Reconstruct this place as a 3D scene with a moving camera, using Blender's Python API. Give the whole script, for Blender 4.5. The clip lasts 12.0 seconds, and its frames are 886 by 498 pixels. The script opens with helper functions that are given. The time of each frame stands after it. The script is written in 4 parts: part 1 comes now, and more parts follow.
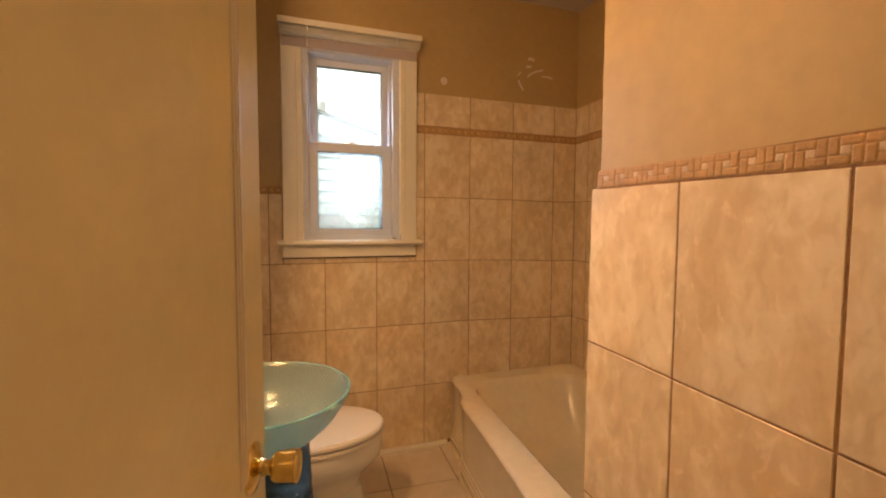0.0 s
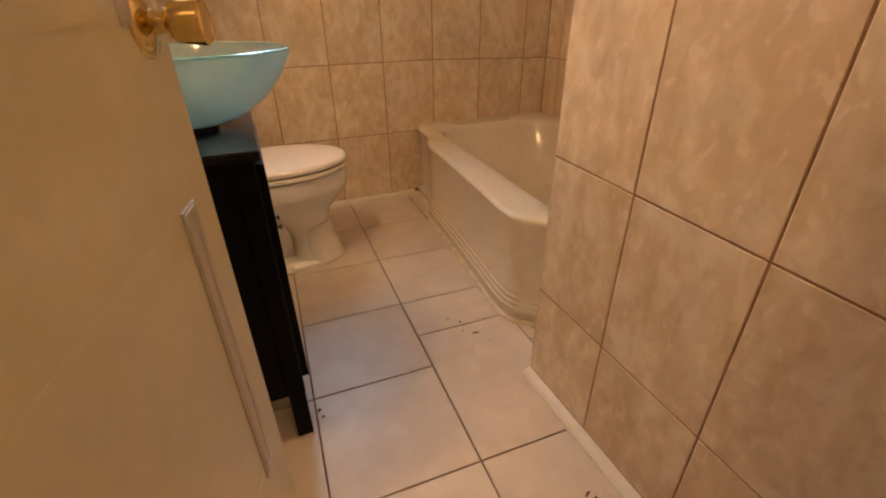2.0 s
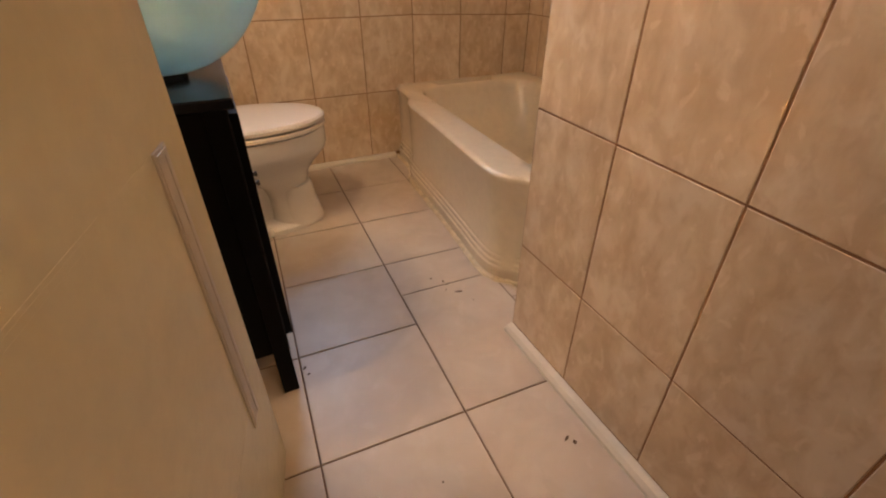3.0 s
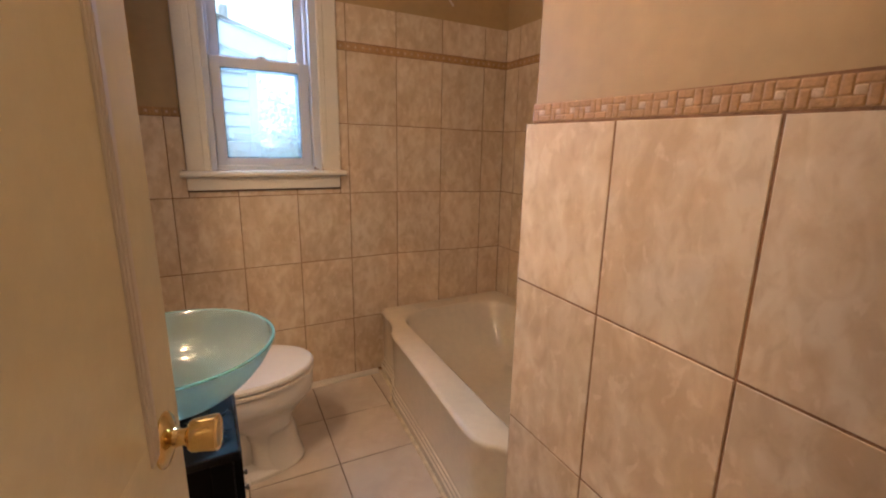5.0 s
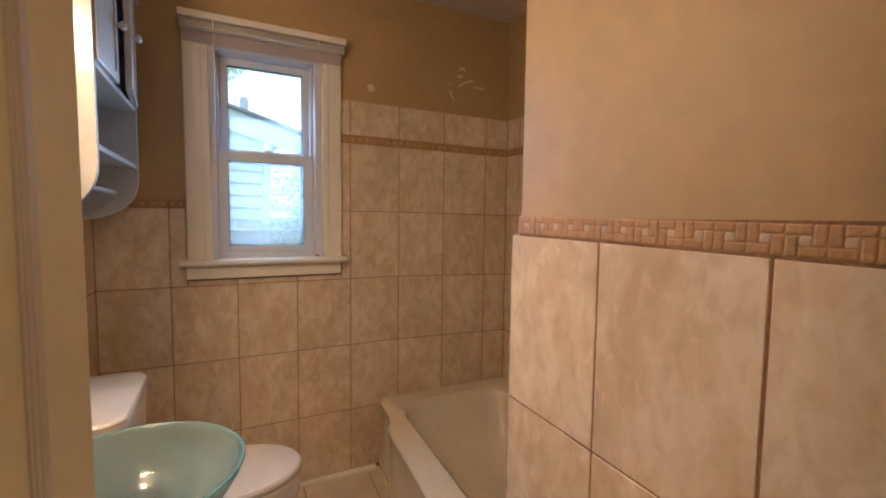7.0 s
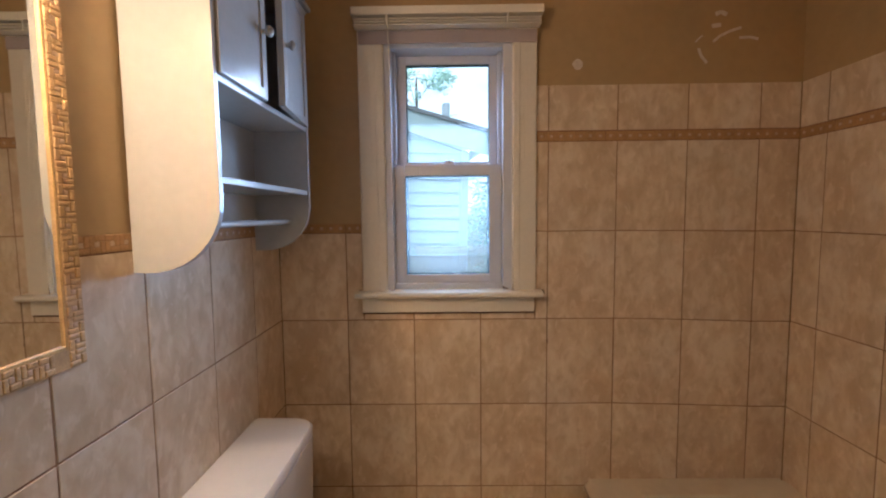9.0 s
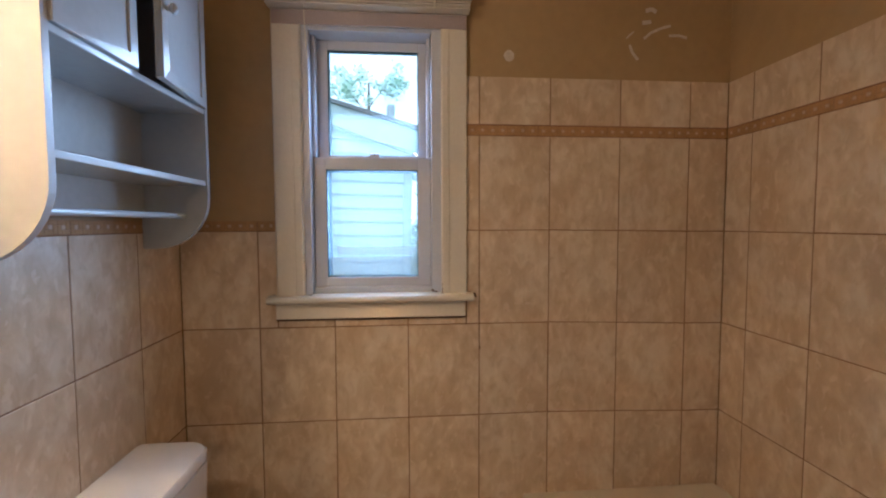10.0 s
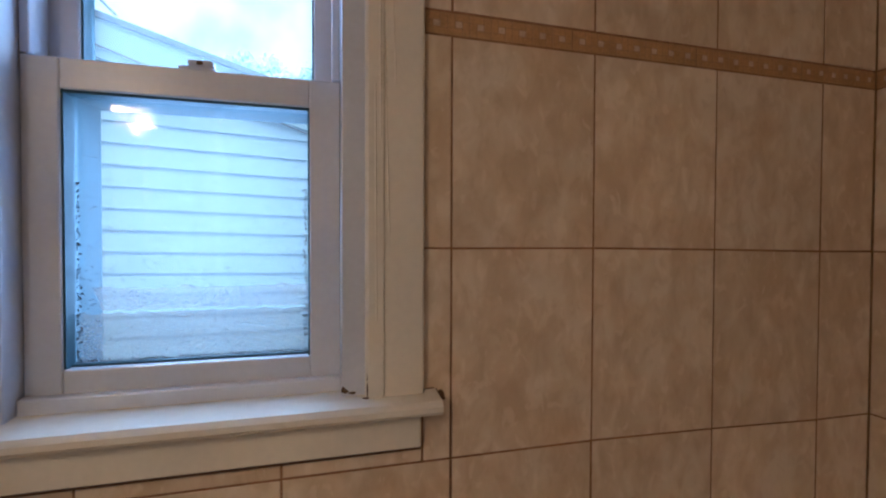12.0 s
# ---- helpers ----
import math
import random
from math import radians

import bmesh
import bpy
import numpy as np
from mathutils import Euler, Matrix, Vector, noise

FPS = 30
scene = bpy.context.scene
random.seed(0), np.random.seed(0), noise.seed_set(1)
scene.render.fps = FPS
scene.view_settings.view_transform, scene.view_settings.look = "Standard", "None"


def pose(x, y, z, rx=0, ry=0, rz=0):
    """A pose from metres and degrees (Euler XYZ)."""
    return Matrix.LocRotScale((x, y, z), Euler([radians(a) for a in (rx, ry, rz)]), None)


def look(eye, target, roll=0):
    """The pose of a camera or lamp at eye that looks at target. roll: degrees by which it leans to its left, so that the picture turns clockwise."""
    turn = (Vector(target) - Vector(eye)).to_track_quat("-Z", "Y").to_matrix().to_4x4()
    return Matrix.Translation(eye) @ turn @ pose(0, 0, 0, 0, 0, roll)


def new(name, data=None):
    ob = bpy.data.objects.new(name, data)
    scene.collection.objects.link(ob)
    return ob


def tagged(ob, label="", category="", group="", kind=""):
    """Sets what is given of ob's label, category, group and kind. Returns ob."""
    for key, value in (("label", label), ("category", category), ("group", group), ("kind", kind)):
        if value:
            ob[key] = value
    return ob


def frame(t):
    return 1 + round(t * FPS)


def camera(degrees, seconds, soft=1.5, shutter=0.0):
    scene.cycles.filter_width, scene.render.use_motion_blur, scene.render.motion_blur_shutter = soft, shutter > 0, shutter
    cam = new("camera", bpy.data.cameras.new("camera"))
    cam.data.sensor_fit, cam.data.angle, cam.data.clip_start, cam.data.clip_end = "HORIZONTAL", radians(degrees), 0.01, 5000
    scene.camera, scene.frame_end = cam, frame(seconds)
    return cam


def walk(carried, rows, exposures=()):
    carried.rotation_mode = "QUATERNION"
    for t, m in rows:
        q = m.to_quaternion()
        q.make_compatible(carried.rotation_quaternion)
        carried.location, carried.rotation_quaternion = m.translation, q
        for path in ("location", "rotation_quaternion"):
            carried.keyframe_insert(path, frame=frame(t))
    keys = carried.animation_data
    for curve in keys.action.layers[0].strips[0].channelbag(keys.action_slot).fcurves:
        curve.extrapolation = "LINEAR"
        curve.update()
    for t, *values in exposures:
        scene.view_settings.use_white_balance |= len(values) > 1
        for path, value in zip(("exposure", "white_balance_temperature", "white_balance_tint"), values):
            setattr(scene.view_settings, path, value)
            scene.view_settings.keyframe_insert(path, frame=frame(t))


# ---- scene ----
cam = camera(91.0, 12.0, soft=2.1)
PATH = [
    (0, (-0.123, 0.031, 1.223), (0.517, 1.922, 1.103), 0.3),
    (0.5, (-0.104, 0.06, 1.152), (0.629, 1.893, 0.831), 0.1),
    (1, (-0.096, 0.082, 1.066), (0.647, 1.852, 0.506), -0.2),
    (1.5, (-0.098, 0.078, 0.988), (0.619, 1.79, 0.242), -0.6),
    (2, (-0.1, 0.077, 0.907), (0.585, 1.687, -0.062), -0.6),
    (2.5, (-0.109, 0.062, 0.848), (0.597, 1.557, -0.278), -0.2),
    (4.5, (-0.093, 0.088, 1.161), (0.783, 1.767, 0.519), 0.8),
    (5, (-0.109, 0.082, 1.242), (0.819, 1.797, 0.797), 1.0),
    (5.5, (-0.122, 0.069, 1.294), (0.815, 1.795, 0.917), 0.9),
    (6, (-0.123, 0.056, 1.315), (0.806, 1.811, 1.079), 1.1),
    (6.5, (-0.086, 0.06, 1.321), (0.85, 1.82, 1.162), 0.9),
    (8.5, (0.105, 0.470, 1.392), (0.366, 2.449, 1.246), -0.5),
    (9, (0.143, 0.596, 1.423), (0.123, 2.59, 1.266), -0.6),
    (9.5, (0.189, 0.647, 1.416), (0.153, 2.64, 1.253), -0.6),
    (10, (0.263, 0.71, 1.379), (0.432, 2.7, 1.265), -0.2),
    (10.5, (0.333, 0.874, 1.365), (0.724, 2.832, 1.258), 0.0),
    (11, (0.376, 1.133, 1.371), (0.925, 3.054, 1.278), 0.2),
    (11.5, (0.415, 1.396, 1.368), (0.979, 3.314, 1.31), 0.1),
    (12, (0.337, 1.584, 1.369), (0.84, 3.519, 1.331), 0.2),
]
EXPOSURES = [(0.0, 2.80, 9000, 14), (1.0, 2.70, 8300, 14), (2.5, 2.86, 6600, 11), (5.0, 2.70, 5850, 11), (6.5, 2.60, 5800, 9),
             (8.5, 2.38, 5750, 10), (10.5, 2.50, 5250, 6), (12.0, 2.03, 5050, 8)]
walk(cam, [(t, look(eye, target, roll)) for t, eye, target, roll in PATH], EXPOSURES)

# ---- light ----
SUN_ELEV, SUN_AZ = 48.0, 215.0
world = bpy.data.worlds.new("world")
scene.world = world
world.use_nodes = True
wn = world.node_tree.nodes
sky = wn.new("ShaderNodeTexSky")
sky.sky_type, sky.sun_disc = "NISHITA", False
sky.sun_elevation, sky.sun_rotation = radians(SUN_ELEV), radians(SUN_AZ)
sky.dust_density = 4.0
wn["Background"].inputs[1].default_value = 0.15
wl = world.node_tree.links
# broken bright cloud over the blue
coord, cloud, cr, cmix = wn.new("ShaderNodeTexCoord"), wn.new("ShaderNodeTexNoise"), wn.new("ShaderNodeMapRange"), wn.new("ShaderNodeMix")
cmix.data_type = "RGBA"
cloud.inputs["Scale"].default_value, cloud.inputs["Detail"].default_value, cloud.inputs["Roughness"].default_value = 5.0, 8, 0.6
cr.inputs["From Min"].default_value, cr.inputs["From Max"].default_value = 0.36, 0.50
cr.inputs["To Min"].default_value, cr.inputs["To Max"].default_value = 0.12, 1.0
wl.new(coord.outputs["Generated"], cloud.inputs["Vector"])
wl.new(cloud.outputs["Fac"], cr.inputs["Value"])
wl.new(cr.outputs[0], cmix.inputs[0])
wl.new(sky.outputs[0], cmix.inputs[6])
cmix.inputs[7].default_value = (2.5, 2.65, 2.85, 1)
wl.new(cmix.outputs[2], wn["Background"].inputs[0])


def lamp(name, kind, m, energy, color, **values):
    data = bpy.data.lights.new(name, kind)
    data.energy, data.color = energy, color
    if "size" in values:
        data.size = values["size"]
    if "size_y" in values:
        data.shape, data.size_y = "RECTANGLE", values["size_y"]
    if "soft" in values:
        data.shadow_soft_size = values["soft"]
    if "spread" in values:
        data.spread = radians(values["spread"])
    if "angle" in values:
        data.angle = values["angle"]
    ob = new(name, data)
    ob.matrix_world = m
    return ob


az, el = radians(SUN_AZ), radians(SUN_ELEV)
lamp("sun", "SUN", look((0, 0, 0), (-math.sin(az) * math.cos(el), -math.cos(az) * math.cos(el), -math.sin(el))), 0.6, (1.0, 0.97, 0.93), angle=radians(12))
WARM = (1.0, 0.66, 0.40)
BULB_W = 1.25
SHADE_W = 0.95
HALL_FILL_W = 2.8
WINDOW_W = 1.75
BULBS = [(-0.445, 0.87, 1.90), (-0.445, 1.12, 1.90)]
for b in BULBS:
    lamp("vanity_bulb_light", "POINT", pose(*b), BULB_W, WARM, soft=0.02)
    # the open mouth of the bell shade throws most of the light down
    mouth = lamp("vanity_shade_light", "SPOT", pose(*b), SHADE_W, WARM, soft=0.02)
    mouth.data.spot_size, mouth.data.spot_blend = radians(160), 1.0
# unseen warm fill, added beyond the doorway to brighten the room
lamp("hall_fill", "POINT", pose(0.40, -0.80, 2.2), HALL_FILL_W, (1.0, 0.66, 0.34), soft=0.08)
lamp("window_daylight", "AREA", look((0.15, 2.40, 1.60), (0.15, 1.4, 1.35)), WINDOW_W, (0.56, 0.72, 1.0), size=0.30, size_y=0.76, spread=130)


# ---- materials ----
def material(name, color=(0.5, 0.5, 0.5), rough=0.5, metal=0.0, vary=0.0, scale=6.0, bump=0.0, bump_scale=60.0, rand=0.0, **more):
    """A principled material with two scales of colour variation and fine relief, in world-sized noise."""
    mat = bpy.data.materials.new(name)
    mat.use_nodes = True
    nt = mat.node_tree
    n, l = nt.nodes, nt.links
    p = n["Principled BSDF"]
    p.inputs["Base Color"].default_value = (*color, 1)
    p.inputs["Roughness"].default_value = rough
    p.inputs["Metallic"].default_value = metal
    for key, value in more.items():
        p.inputs[key.replace("_", " ")].default_value = value
    geo = n.new("ShaderNodeNewGeometry")
    if vary or rand:
        big, fine = n.new("ShaderNodeTexNoise"), n.new("ShaderNodeTexNoise")
        big.inputs["Scale"].default_value, big.inputs["Detail"].default_value = scale, 5
        fine.inputs["Scale"].default_value, fine.inputs["Detail"].default_value = scale * 9, 4
        info = n.new("ShaderNodeObjectInfo")
        l.new(geo.outputs["Position"], big.inputs["Vector"])
        l.new(geo.outputs["Position"], fine.inputs["Vector"])
        add = n.new("ShaderNodeMath")
        add.operation = "ADD"
        l.new(big.outputs["Fac"], add.inputs[0])
        l.new(fine.outputs["Fac"], add.inputs[1])
        mr = n.new("ShaderNodeMapRange")
        mr.inputs["From Min"].default_value, mr.inputs["From Max"].default_value = 0.7, 1.3
        mr.inputs["To Min"].default_value, mr.inputs["To Max"].default_value = 1 - vary, 1 + vary
        l.new(add.outputs[0], mr.inputs["Value"])
        r = n.new("ShaderNodeMapRange")
        r.inputs["To Min"].default_value, r.inputs["To Max"].default_value = 1 - rand, 1 + rand
        l.new(info.outputs["Random"], r.inputs["Value"])
        mul = n.new("ShaderNodeMath")
        mul.operation = "MULTIPLY"
        l.new(mr.outputs[0], mul.inputs[0])
        l.new(r.outputs[0], mul.inputs[1])
        vm = n.new("ShaderNodeVectorMath")
        vm.operation = "SCALE"
        vm.inputs[0].default_value = color
        l.new(mul.outputs[0], vm.inputs["Scale"])
        l.new(vm.outputs[0], p.inputs["Base Color"])
    if bump:
        bn, b = n.new("ShaderNodeTexNoise"), n.new("ShaderNodeBump")
        bn.inputs["Scale"].default_value, bn.inputs["Detail"].default_value = bump_scale, 4
        b.inputs["Strength"].default_value, b.inputs["Distance"].default_value = bump, 0.002
        l.new(geo.outputs["Position"], bn.inputs["Vector"])
        l.new(bn.outputs["Fac"], b.inputs["Height"])
        l.new(b.outputs[0], p.inputs["Normal"])
    return mat


def stone_tile(name, base, dark, light, rough, rand=0.05, scale=5.5, fleck_dark=0.42, fleck_pale=0.38):
    """Glazed tile with a clouded travertine print that differs from tile to tile."""
    mat = bpy.data.materials.new(name)
    mat.use_nodes = True
    nt = mat.node_tree
    n, l = nt.nodes, nt.links
    p = n["Principled BSDF"]
    geo, info = n.new("ShaderNodeNewGeometry"), n.new("ShaderNodeObjectInfo")
    shift = n.new("ShaderNodeVectorMath")
    shift.operation = "MULTIPLY_ADD"
    shift.inputs[1].default_value = (9.0, 7.0, 11.0)
    comb = n.new("ShaderNodeCombineXYZ")
    for k in range(3):
        l.new(info.outputs["Random"], comb.inputs[k])
    l.new(comb.outputs[0], shift.inputs[0])
    long = n.new("ShaderNodeVectorMath")
    long.operation = "MULTIPLY"
    long.inputs[1].default_value = (1.0, 1.0, 0.62)
    l.new(geo.outputs["Position"], long.inputs[0])
    l.new(long.outputs[0], shift.inputs[2])
    cloud, vein, speck, fleck = (n.new("ShaderNodeTexNoise") for _ in range(4))
    for node, sc, det, dist in ((cloud, scale, 3, 0.5), (vein, scale * 3.4, 7, 0.6), (speck, scale * 13, 3, 0.4), (fleck, scale * 5.5, 9, 0.5)):
        node.inputs["Scale"].default_value, node.inputs["Detail"].default_value, node.inputs["Distortion"].default_value = sc, det, dist
        l.new(shift.outputs[0], node.inputs["Vector"])
    ramp = n.new("ShaderNodeValToRGB")
    e = ramp.color_ramp.elements
    e[0].position, e[0].color = 0.395, (*dark, 1)
    e[1].position, e[1].color = 0.605, (*light, 1)
    mid = e.new(0.50)
    mid.color = (*base, 1)
    mix = n.new("ShaderNodeMath")
    mix.operation = "MULTIPLY_ADD"
    mix.inputs[1].default_value = 0.5
    l.new(vein.outputs["Fac"], mix.inputs[0])
    half = n.new("ShaderNodeMath")
    half.operation = "MULTIPLY"
    half.inputs[1].default_value = 0.5
    l.new(cloud.outputs["Fac"], half.inputs[0])
    l.new(half.outputs[0], mix.inputs[2])
    l.new(mix.outputs[0], ramp.inputs["Fac"])
    # small darker flecks, and a slight difference from tile to tile
    fr = n.new("ShaderNodeMapRange")
    fr.inputs["From Min"].default_value, fr.inputs["From Max"].default_value = 0.54, 0.68
    fr.inputs["To Min"].default_value, fr.inputs["To Max"].default_value = 0.0, fleck_dark
    l.new(fleck.outputs["Fac"], fr.inputs["Value"])
    rr = n.new("ShaderNodeMapRange")
    rr.inputs["To Min"].default_value, rr.inputs["To Max"].default_value = 1 - rand, 1 + rand
    l.new(info.outputs["Random"], rr.inputs["Value"])
    brown = n.new("ShaderNodeMix")
    brown.data_type = "RGBA"
    brown.inputs[7].default_value = (dark[0] * 0.90, dark[1] * 0.86, dark[2] * 0.80, 1)
    # pale raised flecks
    pale, pr = n.new("ShaderNodeMix"), n.new("ShaderNodeMapRange")
    pale.data_type = "RGBA"
    pale.inputs[7].default_value = (min(1, light[0] * 1.14), min(1, light[1] * 1.16), min(1, light[2] * 1.22), 1)
    pr.inputs["From Min"].default_value, pr.inputs["From Max"].default_value = 0.42, 0.35
    pr.inputs["To Min"].default_value, pr.inputs["To Max"].default_value = 0.0, fleck_pale
    l.new(fleck.outputs["Fac"], pr.inputs["Value"])
    l.new(pr.outputs[0], pale.inputs[0])
    l.new(ramp.outputs["Color"], pale.inputs[6])
    vm = n.new("ShaderNodeVectorMath")
    vm.operation = "SCALE"
    l.new(fr.outputs[0], brown.inputs[0])
    l.new(pale.outputs[2], brown.inputs[6])
    l.new(brown.outputs[2], vm.inputs[0])
    l.new(rr.outputs[0], vm.inputs["Scale"])
    l.new(vm.outputs[0], p.inputs["Base Color"])
    rg = n.new("ShaderNodeMapRange")
    rg.inputs["To Min"].default_value, rg.inputs["To Max"].default_value = rough - 0.08, rough + 0.12
    l.new(speck.outputs["Fac"], rg.inputs["Value"])
    l.new(rg.outputs[0], p.inputs["Roughness"])
    b = n.new("ShaderNodeBump")
    b.inputs["Strength"].default_value, b.inputs["Distance"].default_value = 0.2, 0.001
    l.new(fleck.outputs["Fac"], b.inputs["Height"])
    l.new(b.outputs[0], p.inputs["Normal"])
    return mat


TILE = stone_tile("wall_tile_glaze", (0.66, 0.52, 0.36), (0.58, 0.435, 0.285), (0.74, 0.62, 0.47), 0.36, scale=7.0)
FLOOR_TILE = stone_tile("floor_tile_glaze", (0.62, 0.53, 0.44), (0.58, 0.49, 0.40), (0.65, 0.57, 0.48), 0.40, 0.02, 3.0, 0.10, 0.2)
GROUT = material("grout", (0.26, 0.14, 0.070), 0.9, vary=0.35, scale=7, bump=0.5, bump_scale=300)
FLOOR_GROUT = material("floor_grout", (0.17, 0.105, 0.065), 0.9, vary=0.5, scale=5, bump=0.5, bump_scale=300)
LISTEL = material("border_relief", (0.42, 0.24, 0.10), 0.6, vary=0.2, scale=30, bump=0.3, bump_scale=250, rand=0.1)
LISTEL_PALE = material("border_pale_stone", (0.52, 0.375, 0.25), 0.45, vary=0.2, scale=30)
LISTEL_JOINT = material("border_joint", (0.36, 0.22, 0.105), 0.6, vary=0.2, scale=40)
PAINT = material("tan_wall_paint", (0.43, 0.298, 0.142), 0.55, vary=0.06, scale=3.0, bump=0.15, bump_scale=60)
CEIL = material("ceiling_paint", (0.55, 0.47, 0.38), 0.8, vary=0.04, scale=3, bump=0.3, bump_scale=120)
TRIM = material("cream_trim_paint", (0.74, 0.69, 0.585), 0.38, vary=0.04, scale=9, bump=0.08, bump_scale=40)
DOORPAINT = material("cream_door_paint", (0.70, 0.650, 0.475), 0.17, vary=0.04, scale=3, bump=0.25, bump_scale=45)
MOULD = material("door_moulding_paint", (0.54, 0.50, 0.455), 0.3, vary=0.05, scale=8)
VINYL = material("white_vinyl", (0.60, 0.625, 0.69), 0.3, vary=0.04, scale=12)
# greyish slat colour, also used to darken the head casing below the blind
BLIND_AND_SHADE = material("blind_slat_and_shade", (0.45, 0.38, 0.37), 0.5, vary=0.05, scale=20)
PORCELAIN = material("white_porcelain", (0.78, 0.74, 0.68), 0.12, vary=0.02, scale=5, Coat_Weight=0.4)
SEAT = material("seat_plastic", (0.78, 0.72, 0.64), 0.2, vary=0.02, scale=5)
ENAMEL = material("tub_enamel", (0.70, 0.62, 0.48), 0.16, vary=0.05, scale=4, bump=0.06, bump_scale=20, Coat_Weight=0.3)
CAULK = material("yellowed_caulk", (0.66, 0.57, 0.40), 0.6, vary=0.3, scale=30, bump=0.5, bump_scale=90)
BLACKWOOD = material("black_lacquered_wood", (0.003, 0.0025, 0.0025), 0.5, vary=0.3, scale=20, Specular_IOR_Level=0.1)
BLACKTOP = material("black_glass_top", (0.012, 0.012, 0.014), 0.2, vary=0.2, scale=8, Specular_IOR_Level=0.14)
BRASS = material("polished_brass", (0.80, 0.61, 0.27), 0.15, 1.0, vary=0.1, scale=40)
CHROME = material("chrome", (0.8, 0.8, 0.8), 0.1, 1.0)
NICKEL = material("dark_knob_metal", (0.12, 0.11, 0.10), 0.35, 1.0)
CABINET = material("white_cabinet_paint", (0.46, 0.475, 0.475), 0.2, vary=0.04, scale=6, bump=0.15, bump_scale=50)
CABIN_IN = material("cabinet_inside", (0.50, 0.50, 0.47), 0.5, vary=0.06, scale=6)
FRAME = material("yellow_brown_relief", (0.50, 0.335, 0.16), 0.5, vary=0.25, scale=40, bump=0.3, bump_scale=250)
GOLD = material("gold_bead", (0.55, 0.39, 0.17), 0.4, 0.3, vary=0.25, scale=40, bump=0.3, bump_scale=200)
MIRROR = material("mirror_silver", (0.88, 0.9, 0.88), 0.015, 1.0)
BOWL = material("frosted_aqua_glass", (0.50, 0.78, 0.81), 0.40, vary=0.04, scale=10, Transmission_Weight=0.75, IOR=1.45)
BOWL_RIM = material("dark_aqua_glass_edge", (0.26, 0.62, 0.62), 0.15, vary=0.05, scale=10, Transmission_Weight=0.5, IOR=1.45)
BOWL_IN = material("smooth_aqua_glass", (0.70, 0.85, 0.86), 0.10, Transmission_Weight=0.9, IOR=1.45)
GLOW = material("lit_lamp_shade", (0.9, 0.8, 0.65), 0.4)
GLOW.node_tree.nodes["Principled BSDF"].inputs["Emission Color"].default_value = (1.0, 0.70, 0.40, 1)
GLOW.node_tree.nodes["Principled BSDF"].inputs["Emission Strength"].default_value = 1.3
DIRT = material("brown_grime", (0.10, 0.055, 0.03), 0.9, vary=0.4, scale=60)
STAIN = material("rusty_brown_stain", (0.20, 0.115, 0.065), 0.85, vary=0.4, scale=60)
FILLER = material("wall_filler", (0.66, 0.58, 0.48), 0.9, vary=0.15, scale=60)
SIDING = material("white_siding", (0.335, 0.40, 0.395), 0.5, vary=0.07, scale=2.5, bump=0.1, bump_scale=30)
ROOF = material("grey_shingle", (0.12, 0.12, 0.125), 0.9, vary=0.4, scale=12, bump=0.5, bump_scale=40)
GALV = material("weathered_galvanised_metal", (0.34, 0.37, 0.39), 0.6, vary=0.15, scale=12)
GROUND = material("lawn_ground", (0.08, 0.10, 0.045), 0.95, vary=0.4, scale=1.5, bump=0.5, bump_scale=20)
LEAF = material("leaf_green", (0.10, 0.15, 0.08), 0.6, vary=0.4, scale=4)
lnt = LEAF.node_tree
ltr, lmx = lnt.nodes.new("ShaderNodeBsdfTranslucent"), lnt.nodes.new("ShaderNodeMixShader")
ltr.inputs["Color"].default_value, lmx.inputs[0].default_value = (0.70, 0.85, 0.74, 1), 0.85
lnt.links.new(lnt.nodes["Principled BSDF"].outputs[0], lmx.inputs[1])
lnt.links.new(ltr.outputs[0], lmx.inputs[2])
lnt.links.new(lmx.outputs[0], lnt.nodes["Material Output"].inputs["Surface"])
BARK = material("bark", (0.12, 0.09, 0.065), 0.9, vary=0.4, scale=12)
HALLFLOOR = material("hall_wood_floor", (0.22, 0.12, 0.06), 0.4, vary=0.2, scale=6)
SPACER = material("dark_glazing_spacer", (0.05, 0.10, 0.12), 0.6, vary=0.1, scale=30, Specular_IOR_Level=0.15)
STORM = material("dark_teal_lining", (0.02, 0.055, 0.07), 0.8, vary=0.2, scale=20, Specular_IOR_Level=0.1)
SEAM = material("damp_speckle", (0.10, 0.10, 0.10), 0.8)

FROST = bpy.data.materials.new("condensation_film")
FROST.use_nodes = True
fn, fl = FROST.node_tree.nodes, FROST.node_tree.links
fn["Principled BSDF"].inputs["Base Color"].default_value = (0.52, 0.58, 0.61, 1)
fn["Principled BSDF"].inputs["Roughness"].default_value = 0.6
ft, fm, fz, fr2 = fn.new("ShaderNodeBsdfTransparent"), fn.new("ShaderNodeMixShader"), fn.new("ShaderNodeTexNoise"), fn.new("ShaderNodeMapRange")
fz.inputs["Scale"].default_value, fz.inputs["Detail"].default_value = 260, 5
fg2 = fn.new("ShaderNodeNewGeometry")
fs = fn.new("ShaderNodeVectorMath")
fs.operation, fs.inputs[1].default_value = "MULTIPLY", (0.7, 1.0, 1.2)
fl.new(fg2.outputs["Position"], fs.inputs[0])
fl.new(fs.outputs[0], fz.inputs["Vector"])
fr2.inputs["From Min"].default_value, fr2.inputs["From Max"].default_value = 0.35, 0.65
fr2.inputs["To Min"].default_value, fr2.inputs["To Max"].default_value = 0.20, 0.40
fl.new(fz.outputs["Fac"], fr2.inputs["Value"])
fl.new(fr2.outputs[0], fm.inputs[0])
